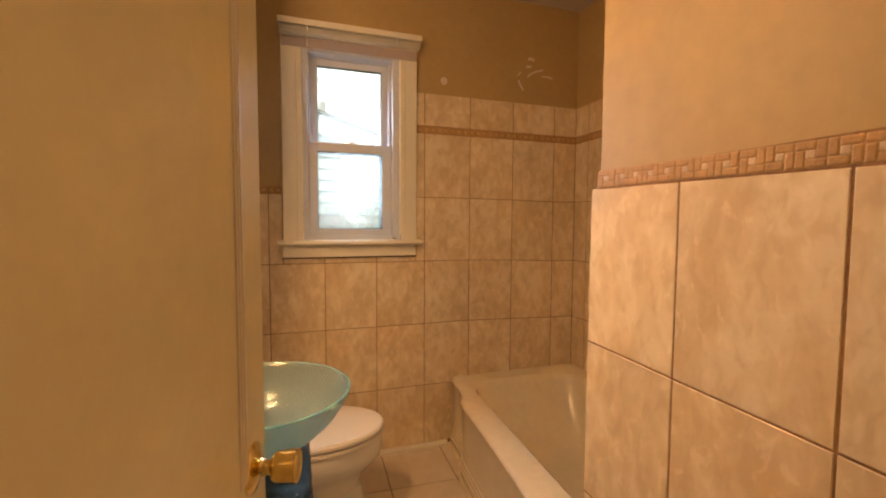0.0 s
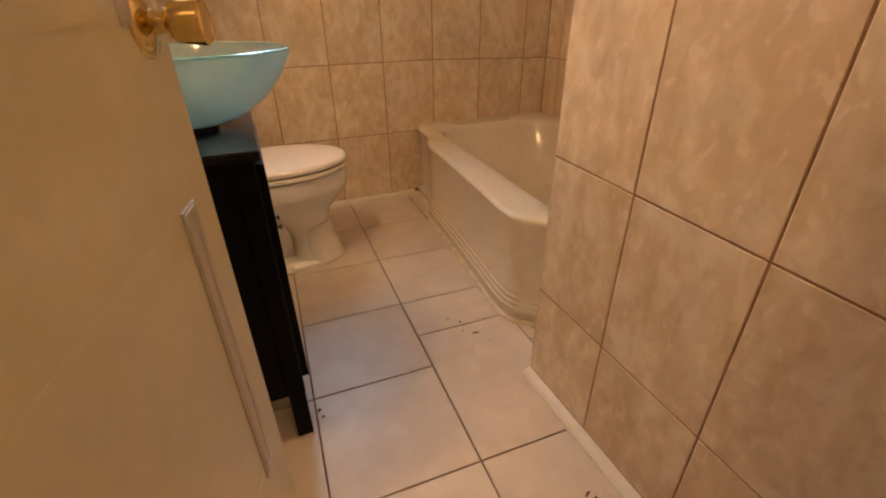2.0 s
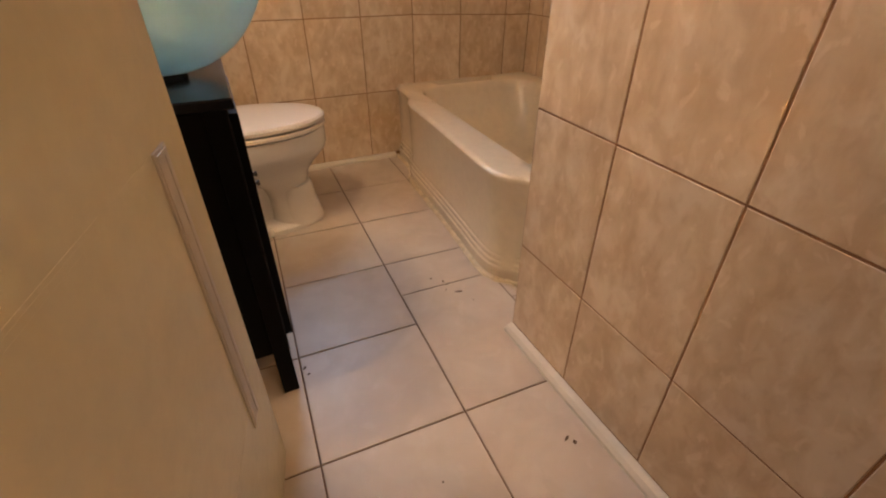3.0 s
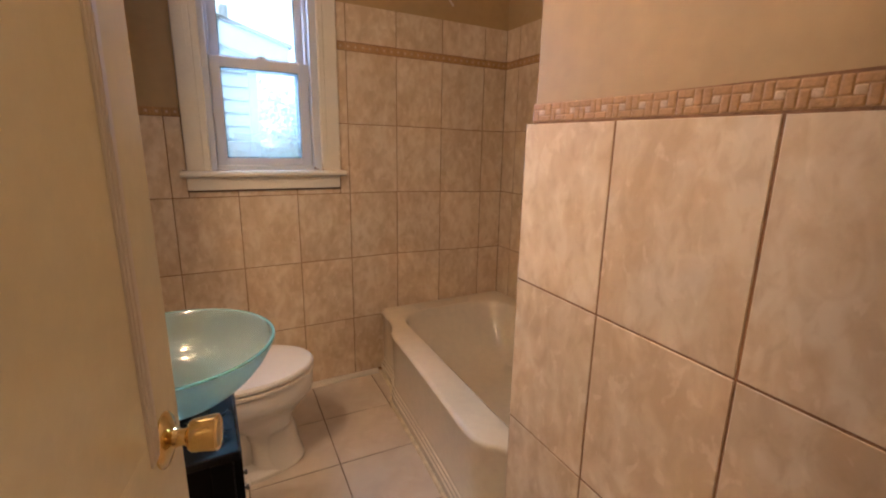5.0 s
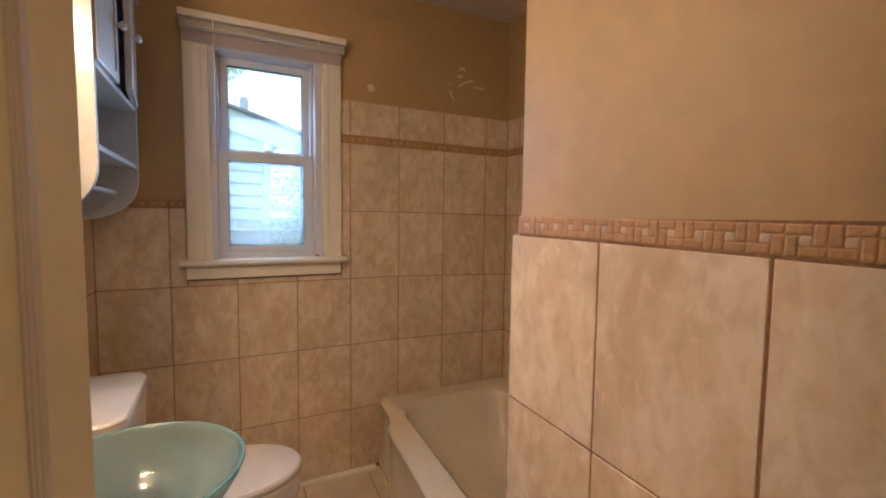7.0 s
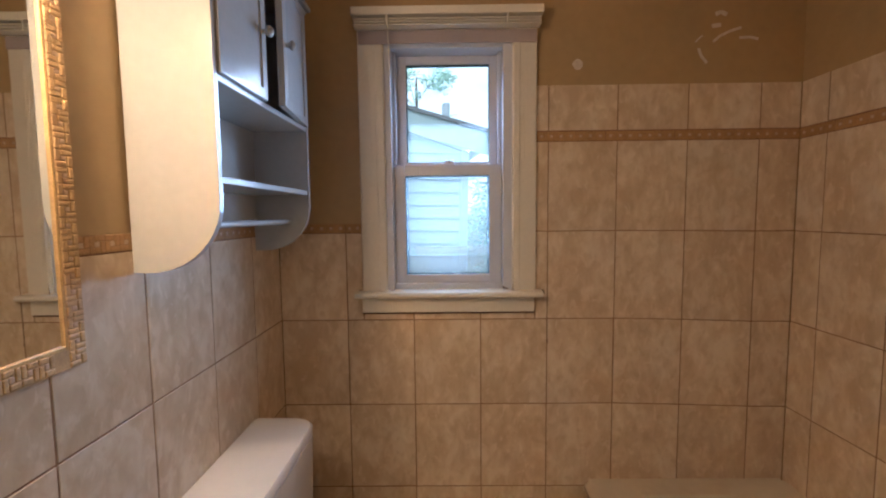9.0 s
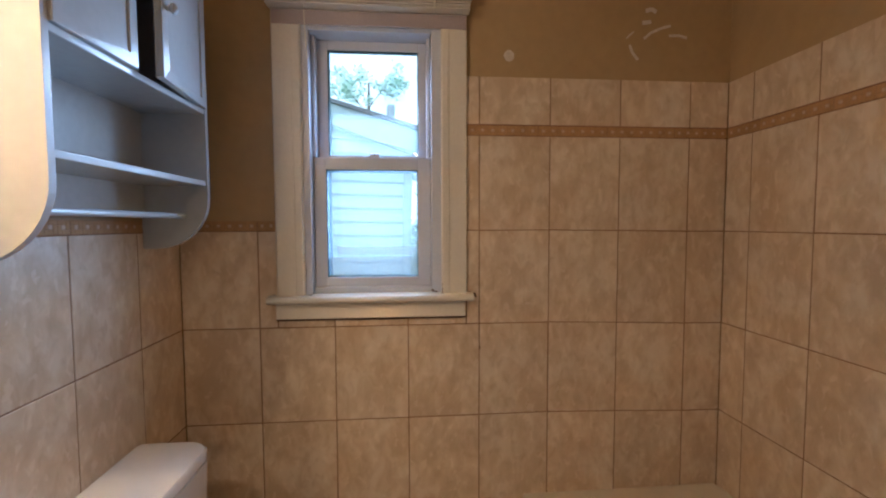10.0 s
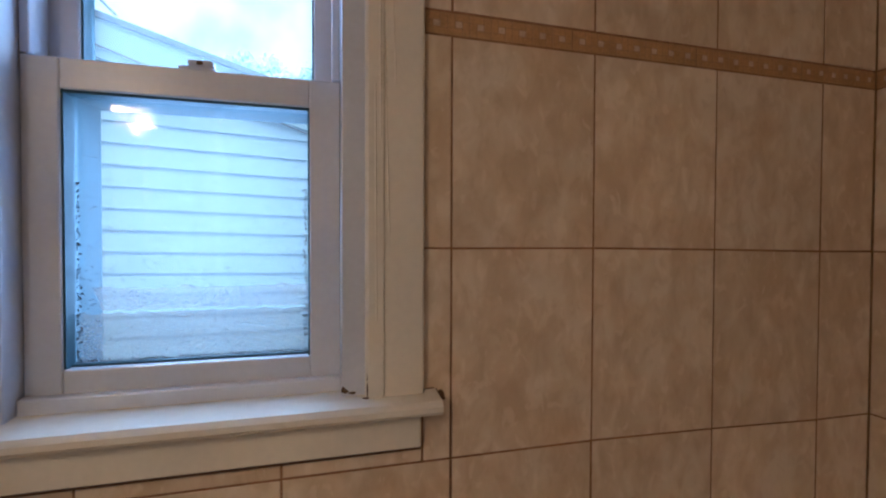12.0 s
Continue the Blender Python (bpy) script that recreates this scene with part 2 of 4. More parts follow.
fl.new(ft.outputs[0], fm.inputs[1])
fl.new(fn["Principled BSDF"].outputs[0], fm.inputs[2])
fl.new(fm.outputs[0], fn["Material Output"].inputs["Surface"])

FROST_THIN = FROST.copy()
FROST_THIN.name = "thin_condensation"
FROST_THIN.node_tree.nodes["Principled BSDF"].inputs["Base Color"].default_value = (0.66, 0.74, 0.80, 1)
FROST_THIN.node_tree.nodes["Map Range"].inputs["To Min"].default_value = 0.20
FROST_THIN.node_tree.nodes["Map Range"].inputs["To Max"].default_value = 0.34

GLASS = bpy.data.materials.new("window_glass")
GLASS.use_nodes = True
gn, gl = GLASS.node_tree.nodes, GLASS.node_tree.links
gn.remove(gn["Principled BSDF"])
tr, gs, mx, fr = gn.new("ShaderNodeBsdfTransparent"), gn.new("ShaderNodeBsdfGlossy"), gn.new("ShaderNodeMixShader"), gn.new("ShaderNodeFresnel")
tr.inputs["Color"].default_value, gs.inputs["Roughness"].default_value, fr.inputs["IOR"].default_value = (0.85, 0.93, 0.96, 1), 0.02, 1.5
dust, dmix = gn.new("ShaderNodeBsdfTranslucent"), gn.new("ShaderNodeMixShader")
dust.inputs["Color"].default_value, dmix.inputs[0].default_value = (0.75, 0.85, 0.88, 1), 0.045
gl.new(fr.outputs[0], mx.inputs[0])
gl.new(tr.outputs[0], dmix.inputs[1])
gl.new(dust.outputs[0], dmix.inputs[2])
gl.new(dmix.outputs[0], mx.inputs[1])
gl.new(gs.outputs[0], mx.inputs[2])
gl.new(mx.outputs[0], gn["Material Output"].inputs["Surface"])


# ---- building helpers ----
BASE = {}


def thing(name, at, label, category, group=""):
    """An Empty at the base of a thing."""
    ob = new(name)
    ob.location = at
    ob.empty_display_size = 0.05
    BASE[ob.name] = Matrix.Translation(at)
    return tagged(ob, label, category, group)


def part(name, bm, mat, parent=None, label="", smooth=False, kind="", category=""):
    """Links a bmesh, in world metres, as one mesh object under a thing or a part."""
    mesh = bpy.data.meshes.new(name)
    bmesh.ops.recalc_face_normals(bm, faces=bm.faces)
    bm.to_mesh(mesh)
    bm.free()
    for m in mat if isinstance(mat, (list, tuple)) else [mat]:
        mesh.materials.append(m)
    if smooth:
        mesh.polygons.foreach_set("use_smooth", [True] * len(mesh.polygons))
        mesh.set_sharp_from_angle(angle=radians(38))
    ob = new(name, mesh)
    if parent:
        ob.parent = parent
        ob.matrix_parent_inverse = BASE.get(parent.name, Matrix()).inverted()
    return tagged(ob, label, category, "", kind)


def box(bm, x0, x1, y0, y1, z0, z1, bevel=0.0, m=None, mi=0):
    made = bmesh.ops.create_cube(bm, size=1.0)["verts"]
    for v in made:
        v.co = Vector(((x0 + x1) / 2 + v.co.x * (x1 - x0), (y0 + y1) / 2 + v.co.y * (y1 - y0), (z0 + z1) / 2 + v.co.z * (z1 - z0)))
    faces = {f for v in made for f in v.link_faces}
    for f in faces:
        f.material_index = mi
    if bevel:
        edges = list({e for v in made for e in v.link_edges})
        out = bmesh.ops.bevel(bm, geom=edges, offset=bevel, segments=2, affect="EDGES", profile=0.5)
        made = list({v for f in out["faces"] for v in f.verts} | {v for v in made if v.is_valid})
    if m is not None:
        for v in made:
            v.co = m @ v.co
    return made


def boxes(*rows, bevel=0.0, m=None):
    bm = bmesh.new()
    for r in rows:
        box(bm, *r, bevel=bevel, m=m)
    return bm


def loft(bm, rings, close_first=False, close_last=False):
    """Joins rings of equally many points by quads."""
    vs = [[bm.verts.new(p) for p in ring] for ring in rings]
    for a, b in zip(vs, vs[1:]):
        for i in range(len(a)):
            j = (i + 1) % len(a)
            bm.faces.new((a[i], a[j], b[j], b[i]))
    if close_first:
        bm.faces.new(vs[0][::-1])
    if close_last:
        bm.faces.new(vs[-1])
    return vs


def lathe(bm, profile, m, n=32):
    """Turns (radius, height) pairs round the local z axis of m."""
    rings = [[m @ Vector((r * math.cos(2 * math.pi * k / n), r * math.sin(2 * math.pi * k / n), h)) for k in range(n)] for r, h in profile]
    loft(bm, rings, profile[0][0] > 0, profile[-1][0] > 0)


def rod(bm, a, b, r, n=12):
    a, b = Vector(a), Vector(b)
    m = Matrix.Translation(a) @ (b - a).to_track_quat("Z", "Y").to_matrix().to_4x4()
    lathe(bm, [(r, 0), (r, (b - a).length)], m, n)


def prism(bm, outline, axis, lo, hi):
    """Extrudes an outline of (u, v) pairs along x, y or z."""
    def at(u, v, w):
        return {"x": (w, u, v), "y": (u, w, v), "z": (u, v, w)}[axis]
    loft(bm, [[at(u, v, w) for u, v in outline] for w in (lo, hi)], True, True)


# ---- rooms ----
LEFT, RIGHT, NORTH, SOUTH, PART, ALCOVE, TOP = -0.5, 1.453, 2.25, -0.02, 0.48, 0.822, 2.45
P = 0.006  # the paint lies this far behind the face of the tiles
CAS_L, CAS_R, WIN_L, WIN_R, WIN_B, WIN_T = -0.180, 0.477, -0.090, 0.391, 1.10, 2.065

floor = part("floor", boxes((-0.75, 1.6, -0.08, 2.42, -0.12, -0.003)), FLOOR_GROUT, label="worn dark grout bed under beige ceramic floor tiles", kind="structure", category="floor")
part("floor_hall", boxes((-1.2, 1.4, -1.6, -0.08, -0.12, 0.0)), HALLFLOOR, label="brown wooden hall floor", kind="structure", category="floor")
part("ceiling", boxes((-1.2, 1.6, -1.6, 2.42, TOP, TOP + 0.12)), CEIL, label="matt beige painted ceiling", kind="structure", category="ceiling")

wn_y0, wn_y1 = NORTH + P, NORTH + 0.165
wall_n = part("wall_north", boxes((-0.65, WIN_L, wn_y0, wn_y1, -0.1, TOP), (WIN_R, 1.6, wn_y0, wn_y1, -0.1, TOP),
              (WIN_L, WIN_R, wn_y0, wn_y1, -0.1, WIN_B), (WIN_L, WIN_R, wn_y0, wn_y1, WIN_T, TOP)), PAINT,
              label="tan painted wall above beige tiles, with patched spots", kind="structure", category="wall")
wall_w = part("wall_west", boxes((LEFT - 0.13, LEFT - P, -0.02, wn_y0, -0.1, TOP)), PAINT, label="tan painted wall above beige tiles", kind="structure", category="wall")
wall_e = part("wall_east", boxes((RIGHT + P, RIGHT + 0.14, ALCOVE, wn_y0, -0.1, TOP)), PAINT, label="tan painted wall above the tiled tub surround", kind="structure", category="wall")
wall_p = part("wall_partition", boxes((PART + P, RIGHT + 0.14, SOUTH, 0.798, -0.1, TOP)), PAINT, label="tan painted partition above beige tiles", kind="structure", category="wall")
HL, HR = -0.335, 0.40
part("wall_south", boxes((-0.63, HL - 0.02, -0.14, SOUTH, -0.1, TOP), (HR + 0.02, 1.5, -0.14, SOUTH, -0.1, TOP), (HL - 0.02, HR + 0.02, -0.14, SOUTH, 2.06, TOP)), PAINT,
     label="tan painted wall round the doorway", kind="structure", category="wall")
part("wall_hall", boxes((-1.2, 1.4, -1.7, -1.6, -0.1, TOP), (-1.3, -1.2, -1.7, -0.02, -0.1, TOP), (1.4, 1.5, -1.7, -0.14, -0.1, TOP), (-1.2, -0.63, -0.14, -0.02, -0.1, TOP)), PAINT,
     label="plain tan painted hall wall", kind="structure", category="wall")
part("trim_door_jamb", boxes((HL - 0.02, HL, -0.15, -0.01, 0, 2.06), (HR, HR + 0.02, -0.15, -0.01, 0, 2.06), (HL, HR, -0.15, -0.01, 2.04, 2.06)), TRIM,
     label="cream painted door jamb", kind="structure", category="trim")

# ---- window ----
bm = boxes((CAS_L, -0.085, NORTH - 0.016, wn_y0, 1.115, 2.125), (0.388, CAS_R, NORTH - 0.016, wn_y0, 1.115, 2.125), (-0.085, 0.388, NORTH - 0.015, wn_y0, 2.05, 2.124), bevel=0.004)
for x0, x1 in ((-0.114, -0.088), (0.390, 0.416)):
    box(bm, x0, x1, NORTH - 0.0195, NORTH - 0.014, 1.115, 2.12, bevel=0.0027)
window = part("window_1", bm, TRIM, label="double-hung window with cream painted wooden casing and white vinyl sashes", kind="structure", category="window")
part("window_jamb", boxes((WIN_L - 0.001, -0.061, NORTH - 0.002, wn_y1, WIN_B, WIN_T), (0.354, WIN_R + 0.001, NORTH - 0.002, wn_y1, WIN_B, WIN_T),
     (-0.061, 0.354, NORTH + 0.0, wn_y1, 2.035, WIN_T), bevel=0.002), VINYL, window, "bluish white window jamb")
bm = bmesh.new()
prism(bm, [(NORTH - 0.048, 1.112), (NORTH - 0.054, 1.118), (NORTH - 0.054, 1.126), (NORTH - 0.048, 1.133), (NORTH + 0.04, 1.138), (NORTH + 0.04, 1.108)], "x", -0.205, 0.498)
part("window_sill", bm, TRIM, window, "cream painted stool, grimy at its corners")
part("apron", boxes((CAS_L - 0.004, CAS_R - 0.005, NORTH - 0.018, wn_y0, 1.052, 1.1125), bevel=0.003), TRIM, window, "cream painted apron board")
part("frame_sill", boxes((-0.061, 0.354, 2.27, 2.40, 1.125, 1.158), bevel=0.003), VINYL, window, "white vinyl frame sill")


def sash(name, y0, y1, z0, z1, gx0, gx1, gz0, gz1, x0, x1):
    s = part(name, boxes((x0, gx0, y0, y1, z0, z1), (gx1, x1, y0, y1, z0, z1), (gx0, gx1, y0 + 0.0005, y1, z0, gz0), (gx0, gx1, y0 + 0.0005, y1, gz1, z1), bevel=0.0025), VINYL, window, "white vinyl sash")
    g = part("pane", boxes((gx0 - 0.004, gx1 + 0.004, y1 - 0.010, y1 - 0.006, gz0 - 0.004, gz1 + 0.004)), GLASS, s, "clear glass pane with damp specks at its edge")
    g.visible_shadow = False
    part("bead", boxes((gx0 - 0.001, gx0 + 0.003, y0 + 0.004, y1 + 0.001, gz0, gz1), (gx1 - 0.003, gx1 + 0.001, y0 + 0.006, y1 - 0.011, gz0, gz1), (gx0, gx1, y0 + 0.016, y1 - 0.011, gz0 - 0.001, gz0 + 0.003), (gx0, gx1, y0 + 0.006, y1 - 0.011, gz1 - 0.004, gz1 + 0.001)),
         SPACER, s, "dark glazing spacer")
    return s


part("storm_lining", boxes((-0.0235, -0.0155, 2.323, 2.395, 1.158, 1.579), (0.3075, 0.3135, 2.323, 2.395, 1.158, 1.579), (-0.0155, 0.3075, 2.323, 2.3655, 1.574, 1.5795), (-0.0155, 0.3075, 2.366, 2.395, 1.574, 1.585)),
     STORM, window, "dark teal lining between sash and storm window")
low = sash("lower_sash", 2.285, 2.322, 1.150, 1.615, -0.016, 0.307, 1.190, 1.573, -0.060, 0.353)
up = sash("upper_sash", 2.330, 2.365, 1.580, 2.034, -0.012, 0.312, 1.628, 2.002, -0.060, 0.353)
bm = boxes((0.125, 0.175, 2.290, 2.312, 1.615, 1.622), (0.137, 0.172, 2.292, 2.308, 1.622, 1.632), bevel=0.0035)
part("sash_lock", bm, VINYL, low, "small white cam lock", category="")
for x in (-0.060, 0.340):
    part("track", boxes((x, x + 0.012, 2.285, 2.328, 1.617, 2.034), bevel=0.002), VINYL, window, "white vinyl side track")

blind = thing("venetian_blind", (0.15, NORTH - 0.03, 2.03), "raised white venetian blind bunched under its headrail at the window head", "blind")
part("headrail", boxes((-0.190, 0.490, 2.180, 2.233, 2.126, 2.155), bevel=0.003), TRIM, blind)
for k in range(3):
    z = 2.092 + 0.0105 * k
    part("slat", boxes((-0.183, 0.483, 2.185 + 0.002 * k, 2.229, z, z + 0.0042), bevel=0.0008), TRIM, blind)
for k in range(3):
    z = 2.0965 + 0.0105 * k
    part("slat", boxes((-0.180, 0.480, 2.199, 2.229, z + 0.0006, z + 0.0022), bevel=0.0004), BLIND_AND_SHADE, blind)
# not slats: grey strips standing in for the shade under the headrail
for k in range(8):
    z = 2.044 + 0.0057 * k
    part("slat", boxes((-0.174, 0.474, 2.2255, 2.2315, z, z + 0.0050), bevel=0.0006), BLIND_AND_SHADE, blind, "thin greyish strip standing in for shade on the head casing")
for x in (-0.065, 0.36):
    part("ladder_cord", boxes((x, x + 0.005, 2.181, 2.1845, 2.088, 2.127)), TRIM, blind)
bm = bmesh.new()
rod(bm, (-0.062, 2.181, 2.13), (-0.060, 2.222, 1.93), 0.002)
part("tilt_wand", bm, TRIM, blind)

# ---- door ----
A12 = radians(11.5)
LATCH = Vector((-0.170, 0.700, 0.0))
DW = 0.70
# local x runs from the latch edge to the hinge, local y out of the face towards the room
DM = Matrix.Translation(LATCH) @ Matrix(((-math.sin(A12), math.cos(A12), 0, 0), (-math.cos(A12), -math.sin(A12), 0, 0), (0, 0, 1, 0), (0, 0, 0, 1)))
door = part("door_1", boxes((0, DW, -0.035, 0, 0.010, 2.03), bevel=0.002, m=DM), DOORPAINT, label="open cream painted door with applied mouldings and a brass knob", kind="structure", category="door")


def moulding(z0, z1, inset=0.082, wide=0.027):
    bm = bmesh.new()
    for k, (d, w, t) in enumerate(((0.0, wide, 0.0030), (0.004, wide - 0.008, 0.0042), (0.010, 0.006, 0.0050))):
        a, b = inset + d, DW - inset - d
        box(bm, a, a + w, 0, t, z0 + d, z1 - d, 0.0005, DM)
        box(bm, b - w, b, 0, t, z0 + d, z1 - d, 0.0005, DM)
        box(bm, a + w, b - w, 0, t * 0.12, z0 + d, z0 + d + w, 0.0, DM, 1)
        box(bm, a + w, b - w, 0, t * 0.12, z1 - d - w, z1 - d, 0.0, DM, 1)
    part("moulding", bm, [MOULD, DOORPAINT], door, "grey-cream applied moulding")


moulding(0.252, 0.714, 0.074, 0.042)
moulding(0.895, 1.88)
KM = DM @ Matrix.Translation((0.060, 0.0, 0.897)) @ Euler((radians(-90), 0, 0)).to_matrix().to_4x4()
bm = bmesh.new()
lathe(bm, [(0.033, 0.0), (0.033, 0.002), (0.030, 0.005), (0.020, 0.008), (0.012, 0.011), (0.0095, 0.021), (0.011, 0.025), (0.0165, 0.027), (0.0195, 0.031), (0.0205, 0.042), (0.0222, 0.055), (0.0222, 0.058), (0.0195, 0.0605), (0.0185, 0.0595), (0.0, 0.0595)], KM, 40)
knob = part("door_knob", bm, BRASS, door, "polished brass door knob with round rose", smooth=True)

# ---- bathtub ----
TUBX = 0.60


def rr(x0, x1, y0, y1, r, n=8):
    """A rounded rectangle, counter-clockwise, corner radii r for (x0y0, x1y0, x1y1, x0y1)."""
    out = []
    for (cx, cy, a0), q in zip((((x0, y0, 180)), ((x1, y0, 270)), ((x1, y1, 0)), ((x0, y1, 90))), r):
        px, py = cx + (q if cx == x0 else -q), cy + (q if cy == y0 else -q)
        for k in range(n + 1):
            a = radians(a0 + 90 * k / n)
            out.append((px + q * math.cos(a), py + q * math.sin(a)))
    return out


def outer(z, push=0.0):
    """The tub's outer outline: flush ends and a bowed middle apron."""
    pts = [(1.453, 2.249), (0.668, 2.249), (0.666, 2.16), (0.660, 2.06), (0.640, 1.99), (0.610, 1.93), (0.600, 1.86), (0.590, 1.70), (0.575, 1.50), (0.557, 1.30), (0.541, 1.15), (0.541, 1.08),
           (0.560, 1.03), (0.60, 1.00), (0.615, 0.95), (0.615, 0.824), (1.453, 0.824)]
    front = range(1, 16)
    return [(x + (push if i in front else 0), y) for i, (x, y) in enumerate(pts)]


def resample(pts, n):
    pts = [Vector((*p, 0)) for p in pts]
    seg = [(b - a).length for a, b in zip(pts, pts[1:] + pts[:1])]
    total, out = sum(seg), []
    for k in range(n):
        d, i = total * k / n, 0
        while d > seg[i]:
            d -= seg[i]
            i += 1
        out.append(pts[i].lerp(pts[(i + 1) % len(pts)], d / seg[i]))
    return out


def angled(pts, n, centre):
    """Points where rays from the centre, at n even angles, leave the outline."""
    out = []
    for k in range(n):
        a = 2 * math.pi * k / n
        d = Vector((math.cos(a), math.sin(a)))
        best = None
        for p, q in zip(pts, pts[1:] + pts[:1]):
            p, q = Vector(p[:2]), Vector(q[:2])
            e = q - p
            den = d.x * e.y - d.y * e.x
            if abs(den) < 1e-9:
                continue
            w = p - Vector(centre)
            t, u = (w.x * e.y - w.y * e.x) / den, (w.x * d.y - w.y * d.x) / den
            if t > 0 and -1e-6 <= u <= 1 + 1e-6 and (best is None or t < best):
                best = t
        out.append((centre[0] + d.x * best, centre[1] + d.y * best))
    return out


tub = thing("bathtub", (1.0, 1.52, 0.0), "cream enamelled alcove bathtub with ribbed apron against beige tiled walls", "bathtub")
C, N = (1.03, 1.52), 160
bm = bmesh.new()
prof = [(0.0, 0.004), (0.030, 0.004), (0.034, 0.000), (0.050, 0.000), (0.054, 0.005), (0.068, 0.005), (0.072, 0.010), (0.086, 0.010), (0.090, 0.015), (0.105, 0.015), (0.112, 0.018), (0.330, 0.010), (0.350, 0.003), (0.362, 0.002), (0.370, 0.008), (0.374, 0.020)]
rings = [[(x, y, z) for x, y in angled(outer(z, push), N, C)] for z, push in prof]
for ins, z, rad, ex in ((0.0, 0.372, 0.16, 0.0), (0.012, 0.362, 0.155, 0.0), (0.022, 0.33, 0.15, 0.0), (0.05, 0.16, 0.13, 0.06), (0.10, 0.075, 0.10, 0.12), (0.20, 0.06, 0.05, 0.2)):
    o = [(x + 0.052 * max(0.0, 1 - abs(x - 0.67) / 0.3) * (y - 1.12) / 0.9, y) for x, y in rr(0.676 + ins, 1.385 - ins, 0.93 + ins, 2.15 - ins - ex, (rad,) * 4)]
    rings.append([(x, y, z) for x, y in angled(o, N, C)])
loft(bm, rings, False, True)
part("tub_body", bm, ENAMEL, tub, smooth=True)
bm = bmesh.new()
lathe(bm, [(0.0, 0.0), (0.028, 0.0), (0.026, 0.004), (0.0, 0.005)], pose(1.03, 1.25, 0.0605), 24)
part("drain", bm, CHROME, tub, smooth=True)
bm = bmesh.new()
pts = outer(0)[1:16]
loft(bm, [[(x + 0.006, y, 0.0), (x - 0.010, y, 0.0), (x - 0.006, y, 0.006), (x + 0.006, y, 0.012)] for x, y in pts], True, True)
part("trim_tub_caulk", bm, CAULK, label="yellowed caulk along the foot of the tub", kind="structure", category="trim")

# ---- toilet ----
toilet = thing("toilet", (-0.15, 1.757, 0.0), "white two-piece toilet with closed lid beside the black vanity", "toilet")
TY = 1.757


def egg(x0, x1, half, y=TY, n=40, sq=0.0):
    """An egg outline: blunt towards x0, rounder towards x1."""
    out = []
    for k in range(n):
        a = 2 * math.pi * k / n
        c, s = math.cos(a), math.sin(a)
        xm = x0 + (x1 - x0) * 0.42
        rx = (x1 - xm) if c > 0 else (xm - x0)
        e = 1.0 if c > 0 else 0.75
        out.append((xm + rx * math.copysign(abs(c) ** e, c), y + half * math.copysign(abs(s) ** (1.0 if c > 0 else 0.8), s)))
    return out


def rings_of(rows):
    return [[(x, y, z) for x, y in egg(*r[:3])] for r in rows for z in [r[3]]]


bm = bmesh.new()
# foot, front column, trapway and hull
loft(bm, rings_of([(-0.27, 0.150, 0.118, 0.0), (-0.27, 0.151, 0.119, 0.018), (-0.26, 0.143, 0.108, 0.030), (-0.24, 0.10, 0.085, 0.038)]), True, True)
loft(bm, rings_of([(-0.06, 0.144, 0.100, 0.02), (-0.055, 0.128, 0.090, 0.07), (-0.06, 0.112, 0.084, 0.13), (-0.08, 0.106, 0.083, 0.175), (-0.14, 0.116, 0.097, 0.213), (-0.22, 0.146, 0.126, 0.250), (-0.27, 0.176, 0.154, 0.280),
                   (-0.285, 0.194, 0.172, 0.303), (-0.29, 0.199, 0.177, 0.322), (-0.29, 0.200, 0.178, 0.370), (-0.29, 0.195, 0.175, 0.3785)]), True, True)
loft(bm, rings_of([(-0.27, -0.02, 0.060, 0.02), (-0.275, -0.01, 0.064, 0.10), (-0.28, 0.0, 0.070, 0.18), (-0.29, 0.0, 0.085, 0.25), (-0.29, 0.0, 0.10, 0.33)]), True, True)
loft(bm, rings_of([(-0.04, 0.150, 0.100, 0.015), (-0.035, 0.138, 0.095, 0.06), (-0.03, 0.126, 0.091, 0.11), (-0.025, 0.119, 0.088, 0.158), (-0.02, 0.112, 0.082, 0.170), (0.0, 0.09, 0.06, 0.174)]), True, True)
part("bowl", bm, PORCELAIN, toilet, smooth=True)
bm = bmesh.new()
loft(bm, rings_of([(-0.24, 0.160, 0.140, 0.376), (-0.24, 0.160, 0.140, 0.3835), (-0.258, 0.199, 0.178, 0.3835), (-0.26, 0.205, 0.183, 0.387), (-0.26, 0.205, 0.183, 0.398), (-0.257, 0.200, 0.179, 0.4015)]), True, True)
part("seat", bm, SEAT, toilet, smooth=True)
bm = bmesh.new()
loft(bm, rings_of([(-0.24, 0.160, 0.140, 0.4015), (-0.24, 0.160, 0.140, 0.4065), (-0.257, 0.200, 0.178, 0.4065), (-0.26, 0.206, 0.184, 0.410), (-0.26, 0.206, 0.184, 0.421), (-0.25, 0.198, 0.176, 0.429), (-0.20, 0.150, 0.130, 0.434), (-0.10, 0.05, 0.04, 0.436)]), True, True)
part("lid", bm, SEAT, toilet, smooth=True)
bm = bmesh.new()
loft(bm, [[(x, y, z) for x, y in rr(x0, x1, y0, y1, (0.03,) * 4)] for x0, x1, y0, y1, z in ((-0.475, -0.305, 1.575, 1.940, 0.37), (-0.482, -0.300, 1.565, 1.950, 0.40), (-0.488, -0.296, 1.548, 1.967, 0.72))], True, True)
part("tank", bm, PORCELAIN, toilet, smooth=True)
bm = bmesh.new()
